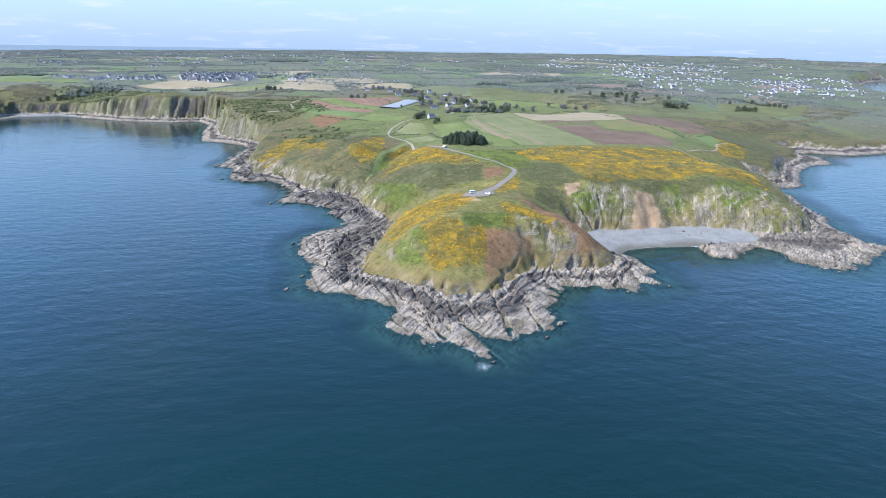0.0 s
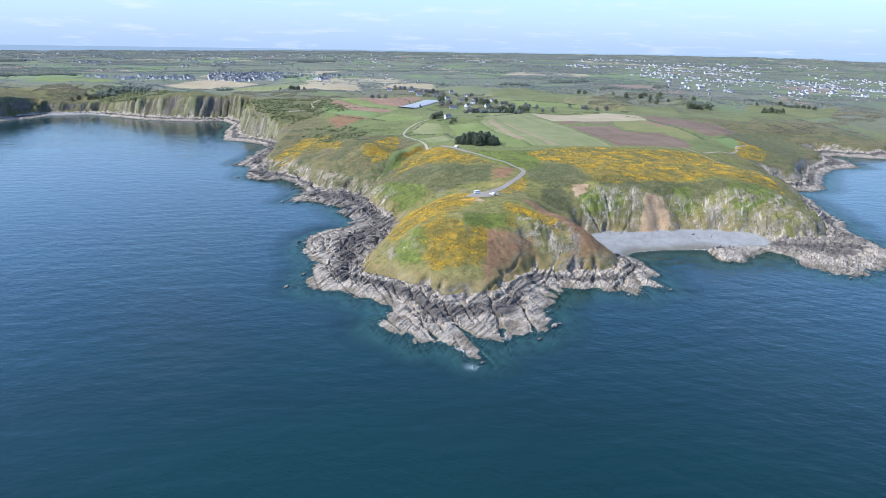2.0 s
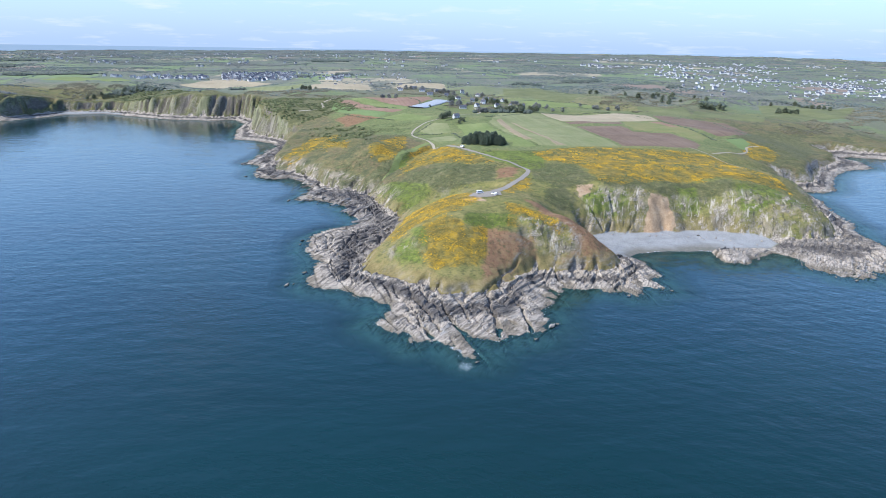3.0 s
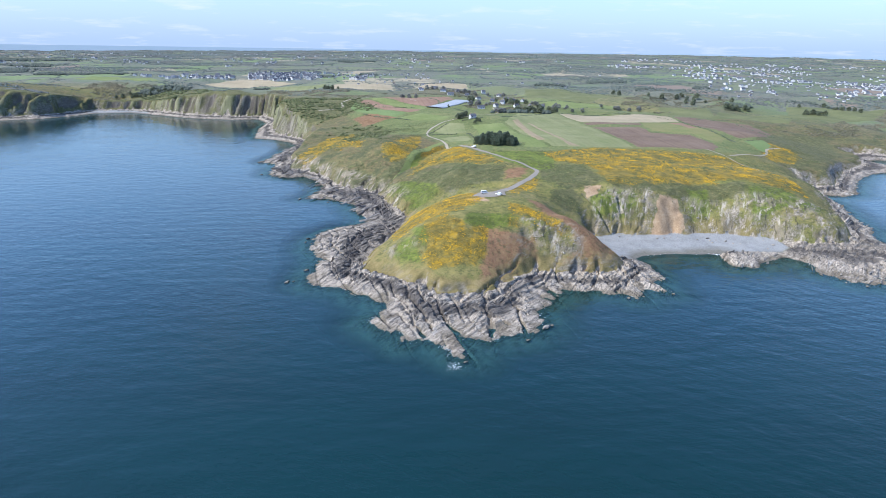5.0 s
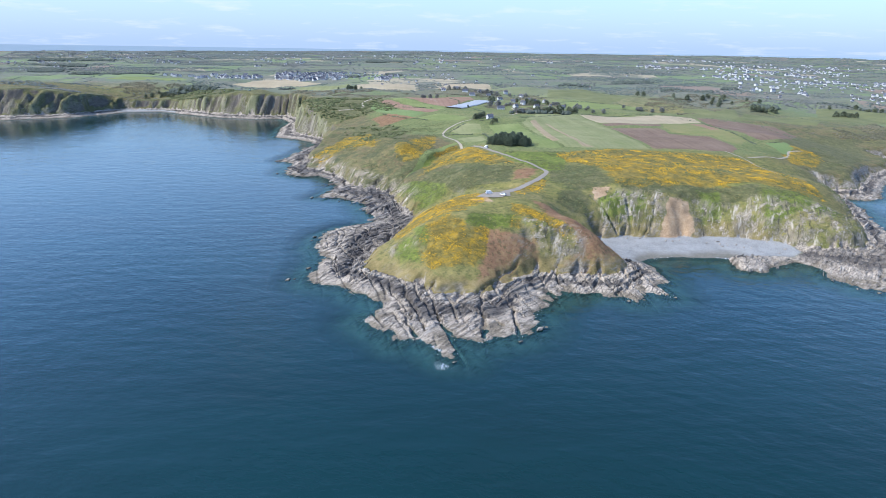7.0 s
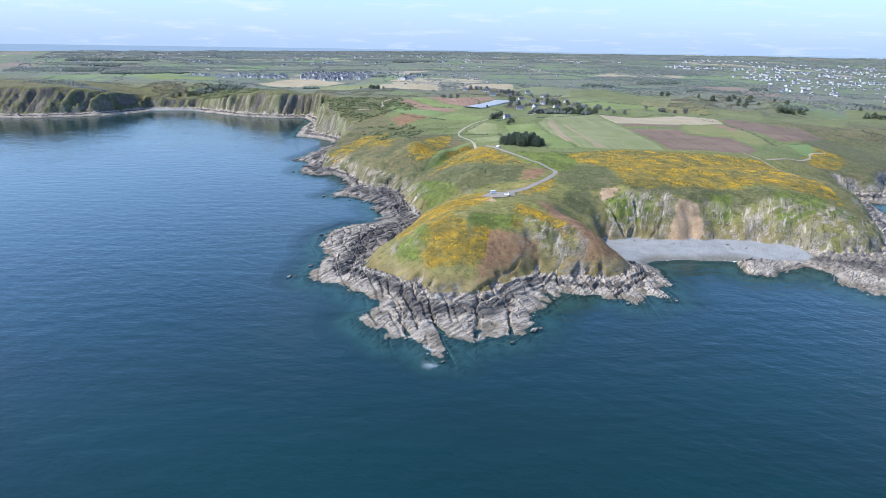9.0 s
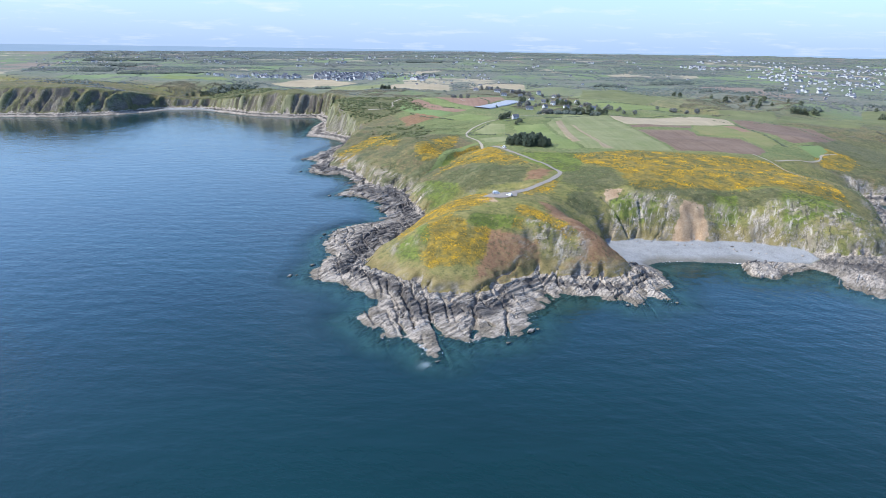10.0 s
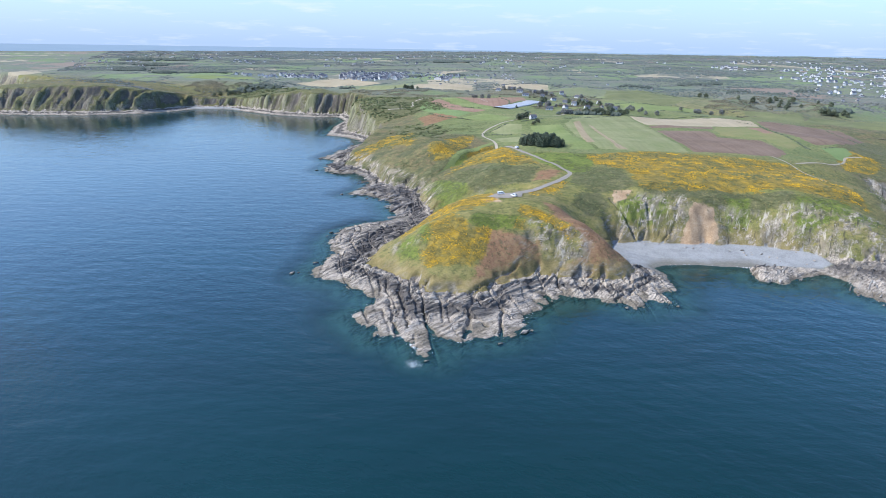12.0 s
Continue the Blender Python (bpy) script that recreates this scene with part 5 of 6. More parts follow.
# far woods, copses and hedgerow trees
def bocage():
    """Belts of woodland and tree-lined field edges, nearer rows finer than farther ones."""
    n = 330000
    x, y = RNG.uniform(-3600, 2500, n), 1050 + 3700 * RNG.uniform(0, 1, n) ** 1.8
    wood = fbm(x / 300, y / 120, 3, 161) > 0.42 - 0.06 * step(1500, 3000, y) - 0.22 * step(-450, -900, x) + 0.16 * step(100, 300, x)
    x, y = x[wood], y[wood]
    # field edges: a turned lattice of uneven cells, its lines bent by noise
    ea, eb = [], []
    for ia in range(-26, 34):
        for ib in range(4, 54):
            for k, (long_, wide) in enumerate(((95, 150), (150, 95))):
                if RNG.random() < 0.25:
                    continue
                m = int(long_ / 5)
                t = RNG.uniform(0, 1, m) * long_
                off = RNG.normal(0, 1.6, m) + RNG.uniform(-25, 25)
                ea.append(ia * 150 + (off if k == 0 else t)), eb.append(ib * 95 + (t if k == 0 else off))
    ea, eb = np.concatenate(ea), np.concatenate(eb)
    hx, hy = 0.91 * ea - 0.41 * eb, 0.41 * ea + 0.91 * eb
    hx, hy = hx + 45 * fbm(hx / 300, hy / 300, 2, 165), hy + 45 * fbm(hx / 300, hy / 300, 2, 166)
    keep = (hy > 1080) & (hy < 4600)
    flag = np.r_[np.ones(len(x), bool), np.zeros(keep.sum(), bool)]
    x, y = np.r_[x, hx[keep]], np.r_[y, hy[keep]]
    free = np.abs(x - 45) < 0.8 * y + 250
    x, y, flag = x[free], y[free], flag[free]
    z, sh, ft, _, _ = relief(x, y)
    free = ft > 30
    for _, _, outline in FIELDS:
        free &= inside_by(outline, x, y) < -4
    return np.stack([x, y, z], -1)[free], flag[free]


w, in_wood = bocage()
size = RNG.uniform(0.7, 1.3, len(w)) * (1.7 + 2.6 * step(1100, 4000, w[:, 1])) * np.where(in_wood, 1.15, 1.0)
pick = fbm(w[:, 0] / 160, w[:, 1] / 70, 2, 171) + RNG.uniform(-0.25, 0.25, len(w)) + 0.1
for sel, paint, label in ((pick < 0.0, HAZED_WOODS, "distant green woods and hedgerow trees"), (pick >= 0.0, HAZED_WINTER, "distant bare grey-brown woodland before leaf")):
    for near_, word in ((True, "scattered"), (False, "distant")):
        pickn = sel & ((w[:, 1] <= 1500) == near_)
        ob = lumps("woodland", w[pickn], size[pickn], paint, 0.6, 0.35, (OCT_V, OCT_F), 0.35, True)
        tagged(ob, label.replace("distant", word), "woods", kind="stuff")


# dark evergreen belts and copses among the farmland
BELTS_FIRST = [
    [(-1068, 1451), (-891, 1507), (-900, 1570), (-1100, 1520)],
    [(-1246, 1526), (-1152, 1551), (-1200, 1640), (-1320, 1620)],
    [(-1400, 1800), (-1290, 1790), (-1380, 1930), (-1500, 1900)],
    [(-690, 1218), (-640, 1216), (-655, 1280), (-705, 1280)],
    [(-638, 1240), (-600, 1250), (-615, 1282), (-650, 1276)],
    [(-463, 1240), (-436, 1244), (-446, 1266), (-470, 1262)],
    [(170, 1449), (252, 1491), (262, 1560), (176, 1520)],
    [(241, 1254), (342, 1326), (352, 1385), (250, 1310)],
    [(383, 1441), (423, 1497), (432, 1540), (396, 1500)],
    [(356, 1090), (392, 1100), (402, 1135), (362, 1125)]]
BELTS_SECOND = [
    [(491, 1220), (546, 1238), (550, 1255), (500, 1250)],
    [(549, 1202), (572, 1203), (576, 1216), (554, 1216)],
    [(-562, 2214), (-465, 2260), (-480, 2360), (-600, 2330)],
    [(-1781, 2167), (-1500, 2220), (-1560, 2330), (-1860, 2280)],
    [(60, 1330), (110, 1320), (120, 1370), (70, 1380)],
    [(-420, 1500), (-390, 1490), (-400, 1560), (-440, 1560)],
    [(-330, 1560), (-300, 1550), (-310, 1620), (-350, 1620)]]
BELTS = BELTS_FIRST + BELTS_SECOND
BELTS += [[(2, 846), (40, 868), (78, 892), (76, 906), (36, 886), (4, 862)], [(-64, 898), (-50, 898), (-50, 910), (-62, 910)], [(-34, 782), (-24, 776), (-20, 786), (-30, 792)]]
for outline in BELTS:
    q = sown([outline], 9.0 if outline[0][1] < 1700 else 22.0, 30.0, -0.6, 12)
    ob = lumps("evergreen_belt", q, RNG.uniform(1.8, 3.6, len(q)) * (1.0 if outline[0][1] < 1700 else 1.5), DARKWOOD, 1.0, 0.35, (OCT_V, OCT_F), 0.3, True)
    tagged(ob, "dark evergreen belt of trees among the fields", "woods", kind="stuff")


def blob_mesh(name, balls, material, parent):
    """Foliage: many uneven tufts, one mesh."""
    places = np.array([b[:3] for b in balls])
    ob = lumps(name, places, np.array([b[3] for b in balls]), material, 0.8, 0.45, sink=0.5, smooth=True)
    ob.parent = parent
    return ob


def stem(bm, a, b, ra, rb, sides=6):
    a, b = Vector(a), Vector(b)
    m = (b - a).to_track_quat("Z", "Y").to_matrix()
    ring = lambda c, r: [bm.verts.new(c + m @ Vector((r * math.cos(2 * math.pi * k / sides), r * math.sin(2 * math.pi * k / sides), 0))) for k in range(sides)]
    lo, hi = ring(a, ra), ring(b, rb)
    for k in range(sides):
        bm.faces.new((lo[k], lo[(k + 1) % sides], hi[(k + 1) % sides], hi[k]))
    bm.faces.new(hi)


def tree(name, height, radius, base, material, label, category, seed, tufts=85, group=""):
    """A tapered trunk with limbs and a crown of many uneven tufts with gaps."""
    r = random.Random(seed)
    thing = new(name, None)
    tagged(thing, label, category, group, "thing")
    bm = bmesh.new()
    lean = Vector((r.uniform(-0.5, 0.5), r.uniform(-0.5, 0.5), 0))
    stem(bm, (0, 0, -0.6), lean * 0.5 + Vector((0, 0, height * 0.5)), 0.045 * height * 0.55, 0.03 * height * 0.5, 8)
    stem(bm, lean * 0.5 + Vector((0, 0, height * 0.5)), lean + Vector((0, 0, height * 0.9)), 0.03 * height * 0.5, 0.02, 6)
    balls = []
    for k in range(7):
        a, h = k * 2.4 + r.uniform(-0.4, 0.4), height * r.uniform(base, 0.75)
        tip = Vector((math.cos(a) * radius * 0.75, math.sin(a) * radius * 0.75, h + height * 0.12))
        stem(bm, lean * (h / height) + Vector((0, 0, h)), tip, 0.012 * height, 0.02, 5)
    part("trunk", bm, BARK, thing)
    for k in range(tufts):
        u = r.uniform(0, 1)
        h = base + (1 - base) * u
        wide = radius * (1.0 - 0.75 * max(0, (u - 0.35) / 0.65) ** 1.6) * (0.75 + 0.25 * min(1, u / 0.2))
        a, q = r.uniform(0, 2 * math.pi), math.sqrt(r.uniform(0.12, 1.0))
        balls.append((math.cos(a) * wide * q, math.sin(a) * wide * q, h * height, r.uniform(0.11, 0.24) * radius * (85 / tufts) ** 0.4))
    blob_mesh("crown", balls, material, thing)
    return thing


PINES = [tree("pine", h, rad, 0.02, PINE, "dark green wind-clipped pine of the cliff-top grove", "pine tree", 11 + k, 190, "pines of the grove")
         for k, (h, rad) in enumerate(((9.4, 3.9), (8.8, 3.7), (9.9, 4.1)))]
OAKS = [tree("tree", h, rad, 0.18, LEAF, "dark green farm tree by the houses", "tree", 31 + k, 80, "farmland trees") for k, (h, rad) in enumerate(((7.6, 3.5), (6.0, 3.0)))]
BARES = [tree("tree", h, rad, 0.2, TWIG, "grey-brown tree not yet in leaf", "tree", 41 + k, 80, "farmland trees") for k, (h, rad) in enumerate(((7.2, 3.4), (5.6, 2.8)))]


def plant(kind, x, y, size=1.0):
    z = float(ground_at(x, y)[0])
    m = pose(x, y, z - 0.1, 0, 0, random.uniform(0, 360)) @ Matrix.Diagonal((size, size, size, 1))
    if not kind.get("placed"):
        kind["placed"] = 1
        kind.matrix_basis = m
        return kind
    made = copy_thing(kind, pose(0, 0, 0))
    made.matrix_basis = m
    return made


r = random.Random(5)
GROVE = [(1, 588), (7, 580), (19, 577), (31, 578), (37, 584), (38, 594), (32, 602), (20, 606), (7, 604), (1, 597)]
count = 0
for iy in range(7):
    for ix in range(10):
        x, y = -1 + ix * 4.7 + (iy % 2) * 2.3 + r.uniform(-1, 1), 577 + iy * 4.8 + r.uniform(-1, 1)
        deep = float(inside_by(GROVE, np.array([x]), np.array([y]))[0])
        if deep > -0.5:
            plant(PINES[count % 3], x, y, 0.6 + 0.46 * min(1, deep / 9) + r.uniform(-0.05, 0.05))
            count += 1
# farm and hamlet trees, copses and shelter belts: centre, spread, number, kind
STANDS_FIRST = [
    ((-27, 772), (6, 4), 5, OAKS, 0.9),
    ((14, 862), (9, 5), 7, BARES, 1.0),
    ((42, 888), (14, 6), 12, OAKS, 1.1),
    ((68, 902), (12, 6), 10, OAKS, 1.1),
    ((-20, 940), (20, 14), 9, BARES, 1.0),
    ((20, 1000), (26, 20), 12, OAKS, 1.1),
    ((-40, 1010), (6, 6), 3, OAKS, 1.5),
    ((366, 1078), (22, 7), 12, OAKS, 1.2),
    ((470, 1090), (30, 10), 10, OAKS, 1.1),
    ((-60, 1140), (50, 20), 16, BARES, 1.1),
    ((60, 1010), (26, 12), 8, BARES, 1.0),
    ((-300, 1180), (20, 6), 6, OAKS, 1.0),
    ((180, 1020), (40, 16), 8, BARES, 1.0)]
STANDS_SECOND = [
    ((-130, 1010), (10, 30), 6, BARES, 0.9),
    ((560, 1180), (60, 20), 12, OAKS, 1.1),
    ((300, 1180), (80, 30), 16, OAKS, 1.2),
    ((-690, 1200), (26, 20), 12, OAKS, 1.0),
    ((-640, 1240), (30, 16), 10, OAKS, 1.0),
    ((-8, 752), (5, 12), 5, OAKS, 0.55),
    ((90, 960), (30, 20), 8, BARES, 0.9)]
STANDS = STANDS_FIRST + STANDS_SECOND
for (cx, cy), (sx, sy), n, kinds, size in STANDS:
    for k in range(n):
        plant(kinds[k % 2], cx + r.gauss(0, sx * 0.6), cy + r.gauss(0, sy * 0.6), size * r.uniform(0.75, 1.15))


# ---------------------------------------------------------------- houses
def box(bm, x0, x1, y0, y1, z0, z1):
    v = [bm.verts.new((x, y, z)) for z in (z0, z1) for x, y in ((x0, y0), (x1, y0), (x1, y1), (x0, y1))]
    for q in ((0, 3, 2, 1), (4, 5, 6, 7), (0, 1, 5, 4), (1, 2, 6, 5), (2, 3, 7, 6), (3, 0, 4, 7)):
        bm.faces.new([v[i] for i in q])


def house(label, long_, deep, eaves, ridge, wall, full=True, group="village houses"):
    """A Breton house: gabled walls, a slate roof with thickness, chimneys, windows and a door."""
    thing = new("house", None)
    tagged(thing, label, "house", group, "thing")
    a, b = long_ / 2, deep / 2
    bm = bmesh.new()
    low = [bm.verts.new(p) for p in ((-a, -b, -1.5), (a, -b, -1.5), (a, b, -1.5), (-a, b, -1.5))]
    top = [bm.verts.new(p) for p in ((-a, -b, eaves), (a, -b, eaves), (a, b, eaves), (-a, b, eaves))]
    tip = [bm.verts.new(p) for p in ((-a, 0, ridge), (a, 0, ridge))]
    bm.faces.new((low[0], low[1], top[1], top[0])), bm.faces.new((low[2], low[3], top[3], top[2]))
    bm.faces.new((low[1], low[2], top[2], tip[1], top[1])), bm.faces.new((low[3], low[0], top[0], tip[0], top[3]))
    part("wall", bm, wall, thing)
    bm = bmesh.new()
    over, thick = 0.35, 0.22
    slope = (ridge - eaves) / b
    for s in (-1, 1):
        pts = [(-a - 0.15, s * (b + over), eaves - over * slope), (a + 0.15, s * (b + over), eaves - over * slope), (a + 0.15, 0, ridge), (-a - 0.15, 0, ridge)]
        lo = [bm.verts.new((x, y, z + 0.03)) for x, y, z in pts]
        hi = [bm.verts.new((x, y, z + 0.03 + thick)) for x, y, z in pts]
        bm.faces.new(hi if s < 0 else hi[::-1]), bm.faces.new(lo[::-1] if s < 0 else lo)
        for i in range(4):
            j = (i + 1) % 4
            bm.faces.new((lo[i], lo[j], hi[j], hi[i]))
    part("roof", bm, SLATE, thing)
    for s in (-1, 1) if full else (-1,):
        bm = bmesh.new()
        box(bm, s * (a - 0.75) - 0.35, s * (a - 0.75) + 0.35, -0.5, 0.5, ridge - 0.7, ridge + 1.1)
        stack = part("chimney", bm, CHIMNEY, thing)
        bm = bmesh.new()
        stem(bm, (s * (a - 0.75), 0, ridge + 1.05), (s * (a - 0.75), 0, ridge + 1.5), 0.16, 0.13, 8)
        part("chimney_pot", bm, CHIMNEY, stack)
    n = max(2, int(long_ / 3))
    for s in (-1, 1) if full else (-1,):
        for k in range(n):
            x = -a + long_ * (k + 0.5) / n
            bm = bmesh.new()
            tall = 2.1 if (k == n // 2 and s < 0) else 1.35
            z0 = 0.1 if tall > 2 else 1.0
            y = s * (b + 0.02)
            box(bm, x - 0.5, x + 0.5, min(y, y - s * 0.1), max(y, y - s * 0.1) + 0.0, z0, z0 + tall)
            if tall > 2:
                part("door", bm, SHUTTER, thing)
                continue
            frame_ = part("window", bm, RENDER, thing)
            bm = bmesh.new()
            yy = y + s * 0.03
            box(bm, x - 0.42, x + 0.42, min(yy, y), max(yy, y), z0 + 0.08, z0 + tall - 0.08)
            part("pane", bm, PANE, frame_)
    return thing


HOUSES = [house("white rendered house with a dark slate roof", 8, 5.2, 2.7, 5.3, RENDER),
          house("long white farmhouse with a slate roof", 10.5, 5.2, 2.5, 5.0, RENDER),
          house("grey granite cottage with a slate roof", 7.5, 5, 2.5, 5.0, STONEWALL),
          house("tall white house with a steep slate roof", 7, 5.5, 3.8, 6.6, RENDER),
          house("low white bungalow among trees", 8.5, 5.5, 2.4, 4.4, RENDER, False)]
settled = []


def settle(kind, x, y, turn):
    z = float(ground_at(x, y)[0])
    if any((x - p) ** 2 + (y - q) ** 2 < 150 for p, q in settled):
        return
    settled.append((x, y))
    size = 0.6 if y > 1250 else 0.9
    m = pose(x, y, z + 0.2, 0, 0, turn) @ Matrix.Diagonal((size, size, size, 1))
    if not kind.get("placed"):
        kind["placed"] = 1
        kind.matrix_basis = m
    else:
        copy_thing(kind, pose(0, 0, 0)).matrix_basis = m


r = random.Random(17)
settle(HOUSES[0], -15, 768, 35)
for x, y, k, turn in ((-14, 905, 1, 10), (4, 930, 0, 60), (12, 968, 3, -20), (32, 938, 0, 30), (50, 955, 2, 80), (66, 962, 1, 15), (27, 1016, 3, 40), (-4, 1000, 2, 0),
                      (-92, 1128, 1, 5), (-70, 1150, 0, 50), (-28, 1174, 3, 20), (0, 1150, 0, -30), (-50, 1100, 2, 10), (-110, 1165, 1, 0), (40, 1060, 0, 70),
                      (-130, 1140, 4, 0), (-30, 1080, 4, 30), (14, 1090, 1, -15), (-75, 1085, 1, 12), (-140, 1190, 0, 44)):
    settle(HOUSES[k], x, y, turn)
VILLAGES = [([(405, 1265), (809, 1270), (1180, 1800), (1000, 2000), (560, 1900), (400, 1500)], 125), ([(560, 1900), (1000, 2000), (1400, 2300), (1500, 2620), (700, 2620)], 50),
            ([(-553, 1455), (-292, 1415), (-327, 1723), (-630, 1661)], 75), ([(-300, 1453), (-170, 1440), (-190, 1747), (-320, 1700)], 18),
            ([(-1436, 1512), (-1170, 1585), (-1640, 2145), (-1900, 2100)], 34), ([(-160, 1350), (420, 1350), (500, 2300), (-300, 2300)], 18),
            ([(-300, 1300), (300, 1300), (200, 1420), (-260, 1420)], 12)]
for outline, n in VILLAGES:
    px, py = [q[0] for q in outline], [q[1] for q in outline]
    for k in range(n * 3):
        if n <= 0:
            break
        x, y = r.uniform(min(px), max(px)), r.uniform(min(py), max(py))
        if float(inside_by(outline, np.array([x]), np.array([y]))[0]) < 0 or r.random() > 0.75 + 0.6 * float(vnoise(np.array([x / 90]), np.array([y / 90]), 181)[0]):
            continue
        settle(HOUSES[r.choice((0, 0, 1, 3, 4, 4, 2))], x, y, r.choice((0, 20, 40, 90, 110)) + r.uniform(-15, 15))
        n -= 1


def far_town(outline, n, seed):
    """The densest part of the far town, too small to tell house from house: walls in one mesh, roofs in another."""
    q = random.Random(seed)
    walls, roofs = bmesh.new(), bmesh.new()
    px, py = [p[0] for p in outline], [p[1] for p in outline]
    xy = [(q.uniform(min(px), max(px)), q.uniform(min(py), max(py))) for _ in range(n * 2)]
    inside = inside_by(outline, np.array([p[0] for p in xy]), np.array([p[1] for p in xy])) > 0
    busy = vnoise(np.array([p[0] / 120 for p in xy]), np.array([p[1] / 160 for p in xy]), 201) > 0.0
    zs = ground_at([p[0] for p in xy], [p[1] for p in xy])
    for (x, y), ok, lively, z in zip(xy, inside, busy, zs):
        if not (ok and lively):
            continue
        a, b, e, h = q.uniform(3, 5), q.uniform(2.4, 3.2), q.uniform(2.6, 4.2), q.uniform(5, 6.8)
        m = pose(x, y, z, 0, 0, q.uniform(0, 180))
        c = [m @ Vector(p) for p in ((-a, -b, -1), (a, -b, -1), (a, b, -1), (-a, b, -1), (-a, -b, e), (a, -b, e), (a, b, e), (-a, b, e), (-a, 0, h), (a, 0, h))]
        v = [walls.verts.new(p) for p in c]
        for f in ((0, 1, 5, 4), (2, 3, 7, 6), (1, 2, 6, 9, 5), (3, 0, 4, 8, 7)):
            walls.faces.new([v[i] for i in f])
        c = [m @ Vector(p) for p in ((-a - 0.2, -b - 0.4, e - 0.3), (a + 0.2, -b - 0.4, e - 0.3), (a + 0.2, 0, h + 0.15), (-a - 0.2, 0, h + 0.15), (a + 0.2, b + 0.4, e - 0.3), (-a - 0.2, b + 0.4, e - 0.3))]
        v = [roofs.verts.new(p) for p in c]
        roofs.faces.new((v[0], v[1], v[2], v[3])), roofs.faces.new((v[3], v[2], v[4], v[5]))
    tagged(part("town_walls", walls, RENDER), "white walls of the distant town", "town", kind="stuff")
    tagged(part("town_roofs", roofs, SLATE), "grey slate roofs of the distant town", "town", kind="stuff")


far_town([(420, 1400), (900, 1500), (1500, 2500), (1700, 3400), (500, 3300), (300, 2300), (480, 1900)], 800, 3)
far_town([(-560, 1440), (-290, 1415), (-300, 1560), (-420, 1640), (-620, 1600)], 220, 5)
far_town([(-860, 1480), (-600, 1440), (-620, 1560), (-840, 1580)], 60, 6)
far_town([(-1900, 2000), (-200, 1900), (200, 2600), (-600, 3600), (-2400, 3200)], 220, 4)


# ---------------------------------------------------------------- vehicles
def loft(bm, sections, close=True):
    """Skins a row of cross-sections of equal length."""
    rows = [[bm.verts.new(p) for p in s] for s in sections]
    n = len(rows[0])
    for a, b in zip(rows, rows[1:]):
        for k in range(n):
            bm.faces.new((a[k], a[(k + 1) % n], b[(k + 1) % n], b[k]))
    if close:
        bm.faces.new(rows[0][::-1]), bm.faces.new(rows[-1])
    bmesh.ops.recalc_face_normals(bm, faces=bm.faces[:])


